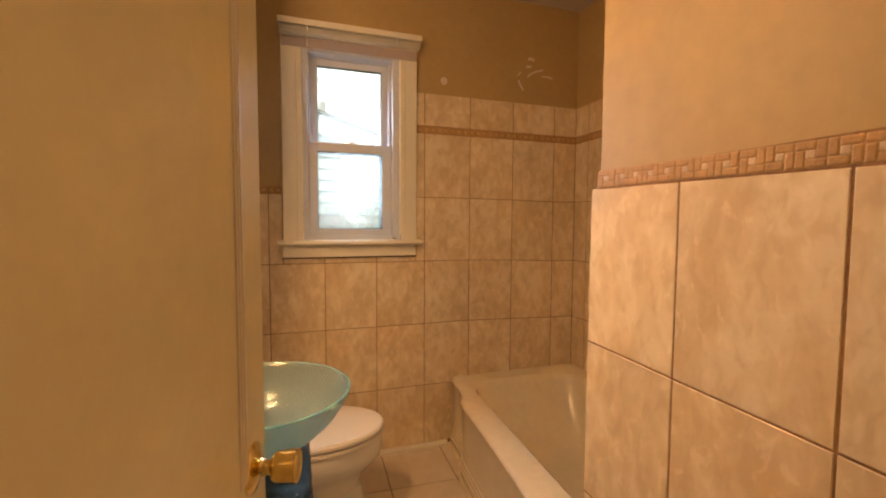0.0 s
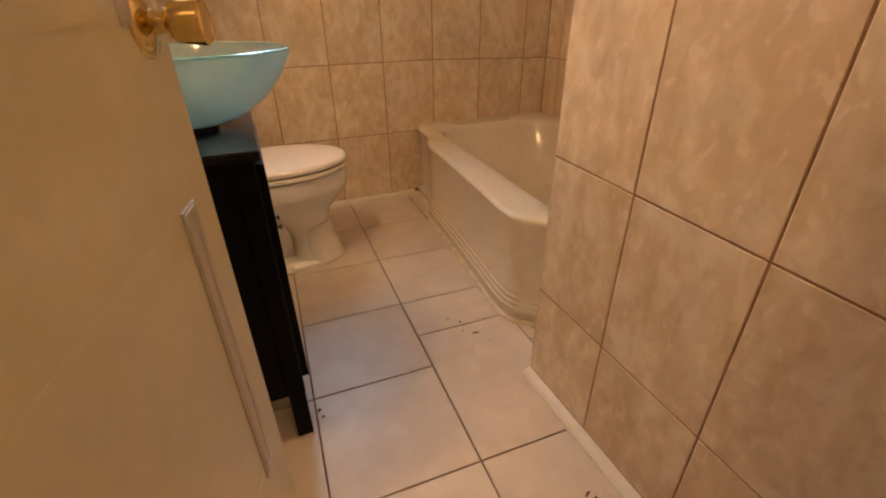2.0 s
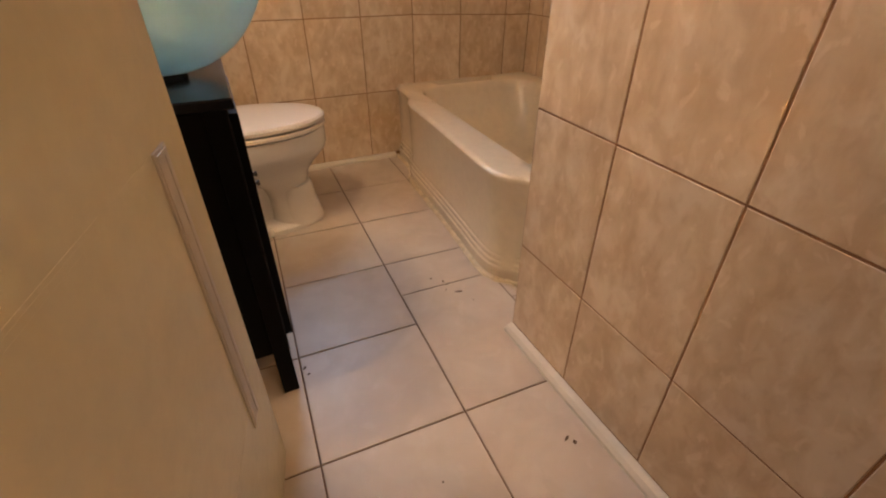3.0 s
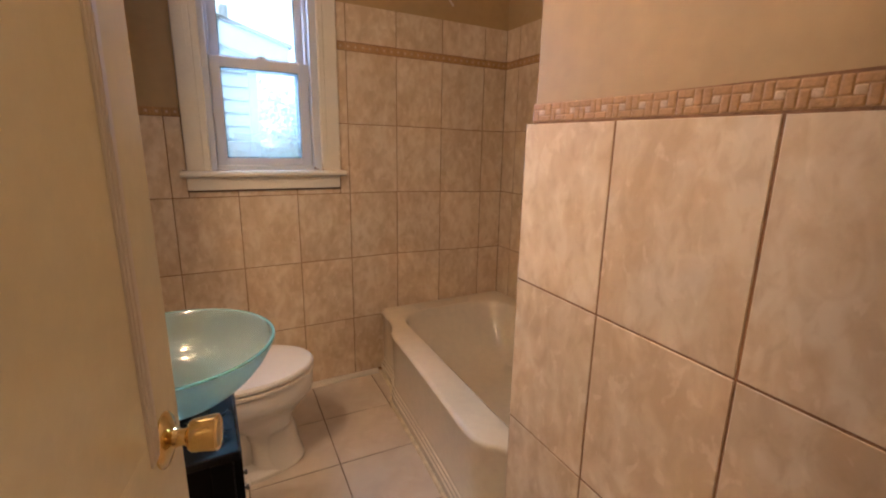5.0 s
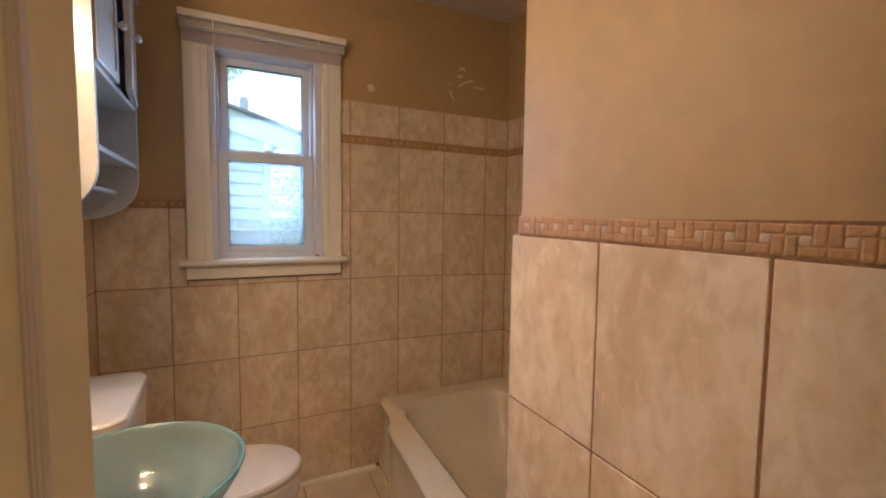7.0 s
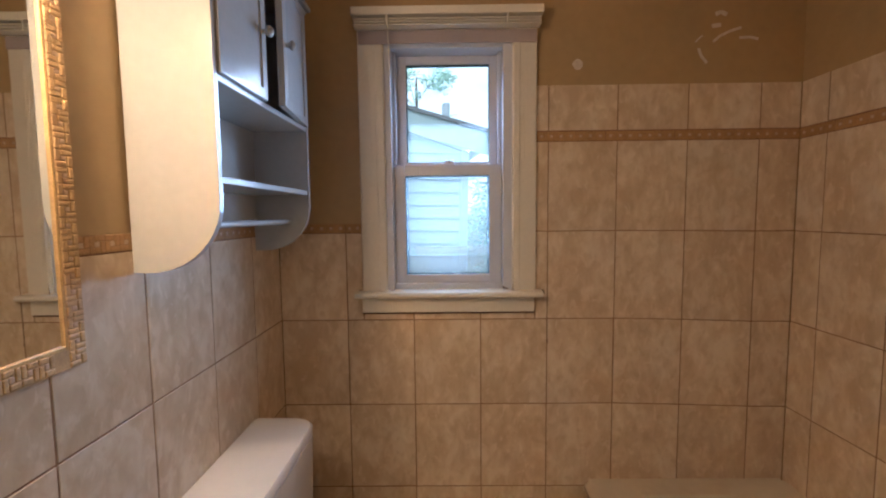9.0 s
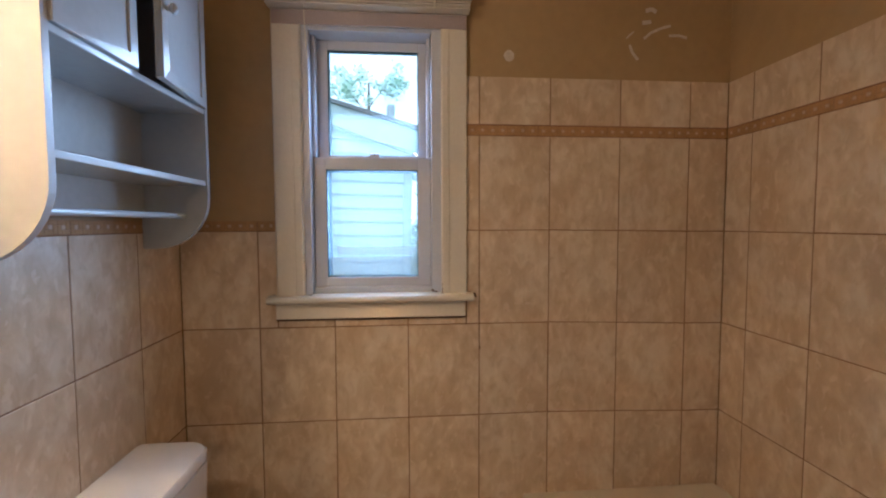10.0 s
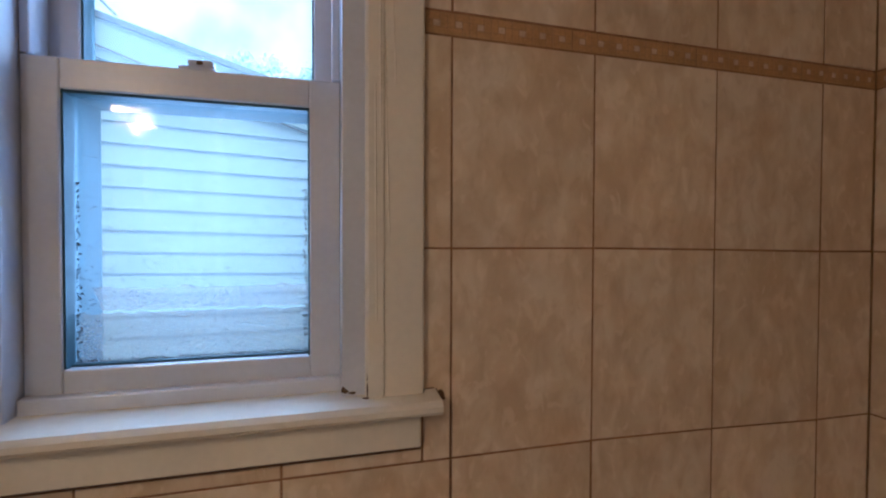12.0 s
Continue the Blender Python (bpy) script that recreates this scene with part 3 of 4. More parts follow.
loft(bm, [[(x + 0.012 * max(0.0, (x + 0.42) / 0.13) * math.cos((y - 1.757) / 0.23 * 1.4), y, z) for x, y in rr(x0, x1, y0, y1, (0.015, 0.062, 0.062, 0.015))] for x0, x1, y0, y1, z in
          ((-0.494, -0.306, 1.535, 1.979, 0.722), (-0.499, -0.299, 1.527, 1.988, 0.729), (-0.4995, -0.298, 1.526, 1.989, 0.750), (-0.496, -0.303, 1.532, 1.983, 0.7575), (-0.47, -0.34, 1.565, 1.95, 0.7600))], True, True)
part("tank_lid", bm, PORCELAIN, toilet, smooth=True)
bm = boxes((-0.30, -0.283, 1.58, 1.605, 0.655, 0.675), (-0.285, -0.277, 1.585, 1.655, 0.660, 0.672), bevel=0.003)
part("flush_lever", bm, CHROME, toilet, "chrome flush lever")
for y in (TY - 0.085, TY + 0.085):
    part("hinge", boxes((-0.275, -0.225, y - 0.02, y + 0.02, 0.392, 0.42), bevel=0.006), SEAT, toilet)
for y in (TY - 0.10, TY + 0.10):
    bm = bmesh.new()
    lathe(bm, [(0.014, 0.0), (0.014, 0.012), (0.009, 0.022), (0.0, 0.025)], pose(-0.08, y + (0.025 if y > TY else -0.025), 0.018), 16)
    part("bolt_cap", bm, PORCELAIN, toilet, smooth=True)

# ---- vanity ----
VX, VY0, VY1, VZ = -0.10, 0.862, 1.282, 0.70
vanity = thing("vanity_cabinet", (-0.3, 1.07, 0.0), "black lacquered bathroom vanity on square legs with a frosted glass basin", "vanity")
for y in (VY0 + 0.008, VY1 - 0.026):
    part("side_panel", boxes((LEFT + 0.006, VX - 0.012, y, y + 0.018, 0.13, VZ - 0.02), bevel=0.002), BLACKWOOD, vanity)
part("bottom", boxes((LEFT + 0.006, VX - 0.014, VY0 + 0.026, VY1 - 0.026, 0.13, 0.148)), BLACKWOOD, vanity)
part("back_panel", boxes((LEFT + 0.006, LEFT + 0.018, VY0 + 0.026, VY1 - 0.026, 0.148, VZ - 0.02)), BLACKWOOD, vanity)
for x in (LEFT + 0.008, VX - 0.050):
    for y in (VY0 + 0.002, VY1 - 0.037):
        part("leg", boxes((x, x + 0.036, y, y + 0.035, 0.0, VZ - 0.018), bevel=0.002), BLACKWOOD, vanity)
part("worktop", boxes((LEFT + 0.004, VX, VY0, VY1, VZ - 0.018, VZ), bevel=0.003), BLACKTOP, vanity, "glossy black top")
for y0, y1, ky in ((VY0 + 0.04, 1.070, 1.045), (1.074, VY1 - 0.04, 1.099)):
    d = part("door", boxes((VX - 0.013, VX + 0.003, y0, y1, 0.15, VZ - 0.035), bevel=0.002), BLACKWOOD, vanity)
    bm = bmesh.new()
    lathe(bm, [(0.003, 0.0), (0.003, 0.004), (0.0065, 0.006), (0.0065, 0.010), (0.0, 0.012)], pose(VX + 0.003, ky, 0.475, 0, 90, 0), 16)
    part("knob", bm, NICKEL, d, "small dark metal knob", smooth=True)

BX, BY, BR, RIM = -0.21, 1.07, 0.206, 0.842
basin = thing("vessel_basin", (BX, BY, VZ), "round frosted aqua glass vessel basin on the black vanity", "basin")
bm = bmesh.new()
prof = [(0.0, 0.712), (0.04, 0.712), (0.070, 0.716), (0.098, 0.726), (0.122, 0.739), (0.143, 0.754), (0.161, 0.771), (0.177, 0.790), (0.190, 0.810), (0.200, 0.828), (BR, RIM)]
lathe(bm, prof + [(BR - 0.001, RIM + 0.003), (BR - 0.004, RIM + 0.0042)], pose(BX, BY, 0), 64)
for f in bm.faces:
    f.material_index = 0
had = set(bm.faces)
lathe(bm, [(BR - 0.004, RIM + 0.0042), (BR - 0.007, RIM + 0.003)] + [(max(r - 0.008, 0.0), h + 0.008) for r, h in prof[:-1]][::-1], pose(BX, BY, 0), 64)
for f in bm.faces:
    if f not in had:
        f.material_index = 1
bad = [f for f in bm.faces if len(f.verts) > 4]
bmesh.ops.delete(bm, geom=bad, context="FACES_ONLY")
bmesh.ops.remove_doubles(bm, verts=bm.verts, dist=0.00005)
for f in bm.faces:
    if f.calc_center_median().z > RIM - 0.0005:
        f.material_index = 2
part("bowl", bm, [BOWL, BOWL_IN, BOWL_RIM], basin, smooth=True)
bm = bmesh.new()
lathe(bm, [(0.0, 0.0), (0.045, 0.0), (0.045, 0.012), (0.034, 0.016), (0.0, 0.017)], pose(BX, BY, VZ), 32)
part("mounting_ring", bm, BLACKTOP, basin, "black mounting ring", smooth=True)
bm = bmesh.new()
lathe(bm, [(0.0, 0.0), (0.022, 0.0), (0.022, 0.004), (0.0, 0.006)], pose(BX, BY, VZ + 0.021), 24)
part("drain", bm, CHROME, basin, smooth=True)

faucet = thing("faucet", (-0.45, 1.07, VZ), "chrome vessel faucet behind the glass basin", "faucet")
bm = bmesh.new()
lathe(bm, [(0.0, 0.0), (0.028, 0.0), (0.026, 0.006), (0.019, 0.012), (0.018, 0.25), (0.0, 0.255)], pose(-0.455, 1.07, VZ), 24)
part("body", bm, CHROME, faucet, smooth=True)
bm = bmesh.new()
rod(bm, (-0.455, 1.07, VZ + 0.20), (-0.33, 1.07, VZ + 0.195), 0.011)
part("spout", bm, CHROME, faucet, smooth=True)
bm = bmesh.new()
rod(bm, (-0.455, 1.05, VZ + 0.264), (-0.453, 1.197, VZ + 0.272), 0.0065)
part("handle", bm, CHROME, faucet, smooth=True)

# ---- relief border and mirror frame pieces ----
BH = 0.036


def key_unit(bm, u0, h, w, put, depth=0.003, flip=False):
    """One pinwheel of four raised bricks round a small pale square, h high and w wide. put maps (u, v, d) to a place."""
    g = 0.0006
    a, b = h / 3.0, w / 3.0
    rects = [(0, b - g, 0, 2 * a - g, 0), (0, 2 * b - g, 2 * a, h, 0), (2 * b, w - g, a, h, 0), (b, w - g, 0, a - g, 0), (b, 2 * b - g, a, 2 * a - g, 1)]
    for x0, x1, z0, z1, mi in rects:
        if flip:
            z0, z1 = h - z1, h - z0
        d = depth if mi == 0 else depth * 0.7
        rings = []
        for i, f in ((0.0, 0.0), (0.0007, 0.62), (0.0022, 1.0)):
            c = 0.0014 if i < 0.002 else 0.0
            rings.append([bm.verts.new(put(u0 + u, v, d * f)) for u, v in ((x0 + i + c, z0 + i), (x1 - i - c, z0 + i), (x1 - i, z0 + i + c), (x1 - i, z1 - i - c), (x1 - i - c, z1 - i), (x0 + i + c, z1 - i), (x0 + i, z1 - i - c), (x0 + i, z0 + i + c))]
                         if c else [bm.verts.new(put(u0 + u, v, d * f)) for u, v in ((x0 + 1.5 * i, z0 + i), (x1 - 1.5 * i, z0 + i), (x1 - i, z0 + 1.5 * i), (x1 - i, z1 - 1.5 * i), (x1 - 1.5 * i, z1 - i), (x0 + 1.5 * i, z1 - i), (x0 + i, z1 - 1.5 * i), (x0 + i, z0 + 1.5 * i))])
        for lo, hi in zip(rings, rings[1:]):
            for q in range(8):
                bm.faces.new((lo[q], lo[(q + 1) % 8], hi[(q + 1) % 8], hi[q])).material_index = mi
        bm.faces.new(rings[-1]).material_index = mi


# ---- mirror ----
MY0, MY1, MZ0, MZ1, MW = 0.700, 1.338, 1.172, 1.860, 0.040
mirror = thing("wall_mirror", (LEFT, 1.02, MZ0), "rectangular mirror framed by brown key-relief border and gold bead above basin", "mirror")
part("glass", boxes((LEFT + 0.001, LEFT + 0.0045, MY0 + MW - 0.004, MY1 - MW + 0.004, MZ0 + MW - 0.004, MZ1 - MW + 0.004)), MIRROR, mirror, "silvered mirror glass")
bm = boxes((LEFT + 0.001, LEFT + 0.008, MY0, MY0 + MW, MZ0, MZ1), (LEFT + 0.001, LEFT + 0.008, MY1 - MW, MY1, MZ0, MZ1), (LEFT + 0.001, LEFT + 0.008, MY0 + MW, MY1 - MW, MZ0, MZ0 + MW), (LEFT + 0.001, LEFT + 0.008, MY0 + MW, MY1 - MW, MZ1 - MW, MZ1))
fx = LEFT + 0.008
for k in range(int((MZ1 - MZ0) / 0.028)):
    for y in (MY0 + 0.001, MY1 - MW + 0.006):
        key_unit(bm, MZ0 + 0.001 + 0.028 * k, 0.033, 0.028, lambda u, v, d, y=y: (fx + d, y + v, u), 0.002, k % 2)
for k in range(int((MY1 - MY0 - 2 * MW) / 0.028)):
    for z in (MZ0 + 0.001, MZ1 - MW + 0.006):
        key_unit(bm, MY0 + MW + 0.004 + 0.028 * k, 0.033, 0.028, lambda u, v, d, z=z: (fx + d, u, z + v), 0.002, k % 2)
part("frame", bm, [FRAME, LISTEL_PALE], mirror, "brown relief border frame with pale square insets")
part("inner_bead", boxes((fx - 0.003, fx + 0.001, MY0 + MW - 0.004, MY0 + MW, MZ0 + MW - 0.008, MZ1 - MW + 0.008), (fx - 0.003, fx + 0.001, MY1 - MW, MY1 - MW + 0.004, MZ0 + MW - 0.008, MZ1 - MW + 0.008),
     (fx - 0.003, fx + 0.001, MY0 + MW, MY1 - MW, MZ0 + MW - 0.008, MZ0 + MW), (fx - 0.003, fx + 0.001, MY0 + MW, MY1 - MW, MZ1 - MW, MZ1 - MW + 0.008), bevel=0.002), GOLD, mirror)

# ---- vanity lamp ----
vlamp = thing("vanity_light", (LEFT, 1.01, 1.96), "two-light wall lamp with lit bell shades above the mirror", "lamp")
part("backplate", boxes((LEFT - 0.004, LEFT + 0.02, 0.82, 1.22, 1.975, 2.035), bevel=0.006), CHROME, vlamp)
for b in BULBS:
    bm = bmesh.new()
    rod(bm, (LEFT + 0.015, b[1], 2.0), (b[0], b[1], 2.0), 0.008)
    rod(bm, (b[0], b[1], 2.005), (b[0], b[1], 1.965), 0.014)
    part("arm", bm, CHROME, vlamp, smooth=True)
    bm = bmesh.new()
    lathe(bm, [(0.02, 1.965), (0.035, 1.955), (0.038, 1.92), (0.047, 1.865), (0.044, 1.865), (0.035, 1.92), (0.032, 1.952), (0.018, 1.960), (0.02, 1.965)], pose(b[0], b[1], 0), 32)
    sh = part("shade", bm, GLOW, vlamp, "glowing frosted glass bell shade", smooth=True)
    sh.visible_shadow = False

# ---- wall cabinet ----
CX, CY0, CY1, CZ0, CZ1 = -0.315, 1.475, 2.062, 1.310, 2.075
cab = thing("wall_cabinet", (LEFT, 1.77, CZ0), "white painted wall cabinet with ajar doors and towel rod above toilet", "cabinet")
side = [(LEFT, CZ0), (LEFT + 0.008, CZ0)]
for k in range(11):
    a = radians(-90 + 90 * k / 10)
    side.append((LEFT + 0.035 + (CX - LEFT - 0.035) * math.cos(a), CZ0 + 0.145 + 0.145 * math.sin(a)))
side += [(CX, CZ1), (LEFT, CZ1)]
for y0, y1 in ((CY0, CY0 + 0.016), (CY1 - 0.016, CY1)):
    bm = bmesh.new()
    prism(bm, side, "y", y0, y1)
    bmesh.ops.bevel(bm, geom=bm.edges, offset=0.0015, segments=2, affect="EDGES", profile=0.5)
    part("side_panel", bm, CABINET, cab)
yi0, yi1 = CY0 + 0.016, CY1 - 0.016
part("back_panel", boxes((LEFT + 0.002, LEFT + 0.008, yi0, yi1, 1.400, CZ1)), CABIN_IN, cab)
part("shelf", boxes((LEFT + 0.008, CX - 0.002, yi0, yi1, 1.698, 1.713), bevel=0.002), CABINET, cab)
part("shelf", boxes((LEFT + 0.008, CX - 0.004, yi0, yi1, 1.492, 1.507), bevel=0.002), CABINET, cab)
part("top", boxes((LEFT + 0.001, CX + 0.004, CY0 - 0.004, CY1 + 0.006, CZ1, CZ1 + 0.012), (LEFT + 0.001, CX + 0.016, CY0 - 0.016, CY1 + 0.018, CZ1 + 0.012, CZ1 + 0.028), bevel=0.003), CABINET, cab, "projecting moulded top")
bm = bmesh.new()
rod(bm, (-0.385, yi0, 1.405), (-0.385, yi1, 1.405), 0.008, 16)
part("towel_rod", bm, CABINET, cab, "white wooden towel rod", smooth=True)


def cab_door(hinge_y, free_y, angle):
    w = free_y - hinge_y
    m = Matrix.Translation((CX - 0.012, hinge_y, 0)) @ pose(0, 0, 0, 0, 0, angle)
    z0, z1 = 1.7135, CZ1 - 0.003
    lo, hi = sorted((0.0, w))
    bm = boxes((0.0, 0.018, lo, hi, z0, z1), bevel=0.0015, m=m)
    front = max((f for f in bm.faces), key=lambda f: f.calc_center_median().x + f.calc_area())
    bmesh.ops.inset_region(bm, faces=[front], thickness=0.034, depth=0.0)
    bmesh.ops.inset_region(bm, faces=[front], thickness=0.003, depth=-0.004)
    d = part("door", bm, CABINET, cab)
    bm = bmesh.new()
    ky = w + (-0.02 if w > 0 else 0.02)
    lathe(bm, [(0.006, 0.0), (0.006, 0.008), (0.012, 0.013), (0.013, 0.019), (0.008, 0.025), (0.0, 0.027)], m @ pose(0.019, ky, 1.875, 0, 90, 0), 20)
    part("knob", bm, CABINET, d, "round white knob", smooth=True)


cab_door(yi0 + 0.002, 1.718, -1.0)
cab_door(yi1 - 0.002, 1.764, 6.0)

# ---- trims ----
bm = bmesh.new()
prism(bm, [(PART + P, 0.0), (PART - 0.026, 0.0), (PART - 0.025, 0.009), (PART - 0.017, 0.018), (PART - 0.005, 0.021), (PART + P, 0.021)], "y", SOUTH, ALCOVE)
part("baseboard", bm, TRIM, label="cream quarter-round trim along the floor", kind="structure", category="trim")
bm = bmesh.new()
prism(bm, [(NORTH + P, 0.0), (NORTH - 0.020, 0.0), (NORTH - 0.019, 0.012), (NORTH - 0.010, 0.022), (NORTH + P, 0.026)], "x", LEFT, 0.655)
part("baseboard", bm, TRIM, label="cream quarter-round trim under the window wall", kind="structure", category="trim")

# ---- outside ----
part("ground", boxes((-1500, 1500, -1500, 1500, -0.9, -0.8)), GROUND, label="green lawn between the houses", kind="structure", category="ground")
HY, HX = 4.0, 0.31
HM = Matrix.Translation((0.15, HY, 1.7)) @ pose(0, 0, 0, 0, 1.3, 8.0) @ Matrix.Translation((-0.15, -HY, -1.7))
house = thing("neighbour_house", (-3.0, HY, -0.8), "white-sided neighbouring gabled house seen through the window", "house")


def roof_z(x):
    return 2.165 - 0.24 * x


def hpart(name, bm, mat, label=""):
    bmesh.ops.transform(bm, matrix=HM, verts=bm.verts)
    return part(name, bm, mat, house, label)


bm = bmesh.new()
z, e = -0.8805, 0.0990
while z < 3.8:
    x0, x1, top = -6.0, HX - 0.05, z + e
    if roof_z(x1) < top:
        x1 = max(x0 + 0.01, (2.165 - top) / 0.24)
    if x1 > x0 + 0.05:
        vs = [bm.verts.new(p) for p in ((x0, HY - 0.012, z), (x1, HY - 0.012, z), (x1, HY, top), (x0, HY, top), (x0, HY, z), (x1, HY, z))]
        bm.faces.new(vs[:4])
        bm.faces.new((vs[4], vs[5], vs[1], vs[0]))
    z = top
prism(bm, [(-6.0, -1.0), (HX - 0.02, -1.0), (HX - 0.02, roof_z(HX)), (-6.0, roof_z(-6.0))], "y", HY + 0.002, HY + 3.6)
hpart("wall", bm, SIDING, "white lap siding")
hpart("corner_post", boxes((HX - 0.06, HX, HY - 0.025, HY + 0.03, -0.9, roof_z(HX) - 0.01), bevel=0.004), SIDING)
bm = bmesh.new()
prism(bm, [(-6.1, roof_z(-6.1) - 0.17), (HX + 0.25, roof_z(HX + 0.25) - 0.17), (HX + 0.25, roof_z(HX + 0.25)), (-6.1, roof_z(-6.1))], "y", HY - 0.035, HY - 0.016)
hpart("rake_board", bm, SIDING, "white rake board")
bm = bmesh.new()
prism(bm, [(-6.1, roof_z(-6.1) + 0.002), (HX + 0.28, roof_z(HX + 0.28) + 0.002), (HX + 0.28, roof_z(HX + 0.28) + 0.03), (-6.1, roof_z(-6.1) + 0.03)], "y", HY - 0.05, HY + 3.8)
hpart("roof", bm, ROOF, "grey shingle roof")
bm = bmesh.new()
rod(bm, (-3.0, HY - 0.045, 2.95), (HX, HY - 0.045, roof_z(HX) - 0.20), 0.004, 6)
hpart("cable", bm, BARK, "thin grey cable across the siding")
bm = bmesh.new()
rod(bm, (-1.6, HY - 0.1, 3.30), (-0.60, HY - 0.1, 2.33), 0.006, 6)
hpart("service_cable", bm, BARK, "thin dark overhead cable")
hpart("vent_pipe", boxes((0.170, 0.235, HY + 0.5, HY + 0.6, 1.9, 2.41), bevel=0.02), GALV, "pale grey roof vent pipe")


def tree(name, x, y, h, r, seed, label):
    rnd = random.Random(seed)
    t = thing(name, (x, y, -0.8), label, "tree", "garden trees")
    bm = bmesh.new()
    lathe(bm, [(0.06 + h * 0.02, -0.8), (0.04 + h * 0.012, h * 0.3), (0.02 + h * 0.007, h * 0.6), (0.02, h * 0.95)], pose(x, y, 0), 12)
    tips = []
    for k in range(16):
        a, z0 = rnd.uniform(0, 6.28), h * rnd.uniform(0.45, 0.85)
        l = r * rnd.uniform(0.5, 1.0)
        tip = (x + l * math.cos(a), y + l * math.sin(a), z0 + l * rnd.uniform(0.3, 0.9))
        rod(bm, (x, y, z0), tip, 0.006, 6)
        tips.append(tip)
    part("trunk", bm, BARK, t, smooth=True)
    bm = bmesh.new()
    for tip in tips:
        for c in range(7):
            cx, cy, cz = (tip[i] + rnd.gauss(0, r * 0.2) for i in range(3))
            for q in range(44):
                p = Vector((rnd.gauss(cx, r * 0.09), rnd.gauss(cy, r * 0.09), rnd.gauss(cz, r * 0.07)))
                s = rnd.uniform(0.022, 0.050)
                u = Vector((rnd.gauss(0, 1), rnd.gauss(0, 1), rnd.gauss(0, 0.5))).normalized() * s
                w = u.orthogonal().normalized() * s * 0.5
                vs = [bm.verts.new(p + d) for d in (-u, w, u, -w)]
                bm.faces.new(vs)
    mesh = bpy.data.meshes.new("crown")
    bm.to_mesh(mesh)
    bm.free()
    mesh.materials.append(LEAF)
    ob = new("crown", mesh)
    ob.parent = t
    ob.matrix_parent_inverse = BASE[t.name].inverted()


tree("tree", -0.45, 9.6, 4.4, 0.75, 3, "leafy green tree beyond the neighbouring roof")
tree("tree", 1.3, 8.5, 1.6, 1.1, 5, "low green shrub-like tree beside the neighbouring house")

# ---- dried paint runs on the casing ----
for x0, z0, x1, z1, w in ((0.4085, 1.95, 0.4100, 1.52, 0.0016), (0.4130, 1.80, 0.4240, 1.36, 0.0012), (0.4200, 2.02, 0.4330, 1.60, 0.0011), (0.4020, 1.60, 0.4040, 1.25, 0.0014), (-0.1200, 1.85, -0.1160, 1.45, 0.0014), (-0.1420, 1.98, -0.1340, 1.62, 0.0010)):
    bm = bmesh.new()
    yr = NORTH - 0.0195 if -0.114 < x0 < 0.416 and -0.114 < x1 < 0.416 else NORTH - 0.016
    rod(bm, (x0, yr, z0), (x1, yr, z1), w, 6)
    part("paint_run", bm, TRIM, window, "thin dried run of cream paint", smooth=True)

# ---- patches and grime on the walls ----
def smear(bm, pts, w, y):
    """A thin smear of filler along points of (x, z)."""
    for (x0, z0), (x1, z1) in zip(pts, pts[1:]):
        d = Vector((x1 - x0, z1 - z0))
        n2 = Vector((-d.y, d.x)).normalized() * w / 2
        prism(bm, [(x0 - n2.x, z0 - n2.y), (x1 - n2.x, z1 - n2.y), (x1 + n2.x, z1 + n2.y), (x0 + n2.x, z0 + n2.y)], "y", y - 0.0015, y)


bm = bmesh.new()
prism(bm, [(0.630 + 0.018 * math.cos(a * 0.4488) * (1 + 0.15 * math.sin(a * 2.1)), 1.971 + 0.020 * math.sin(a * 0.4488)) for a in range(14)], "y", NORTH + P - 0.0015, NORTH + P)
smear(bm, [(1.125, 2.045), (1.150, 2.066), (1.185, 2.082), (1.225, 2.094)], 0.009, NORTH + P)
smear(bm, [(1.22, 2.058), (1.26, 2.060), (1.288, 2.052)], 0.009, NORTH + P)
smear(bm, [(1.072, 2.022), (1.082, 1.995), (1.104, 1.970)], 0.010, NORTH + P)
smear(bm, [(1.118, 2.100), (1.150, 2.105)], 0.014, NORTH + P)
smear(bm, [(1.130, 2.142), (1.150, 2.150), (1.170, 2.140)], 0.014, NORTH + P)
smear(bm, [(1.06, 2.045), (1.085, 2.068)], 0.005, NORTH + P)
part("filler_patch", bm, FILLER, wall_n, "pale dabs of unpainted wall filler")

rg2 = random.Random(31)


def blot(bm, x, z, y, rx, rz):
    """A small stain with an uneven outline on a face that looks south."""
    pts = [(x + rx * math.cos(q * 0.5712) * rg2.uniform(0.55, 1.15), z + rz * math.sin(q * 0.5712) * rg2.uniform(0.55, 1.15)) for q in range(11)]
    prism(bm, pts, "y", y - 0.0005, y)


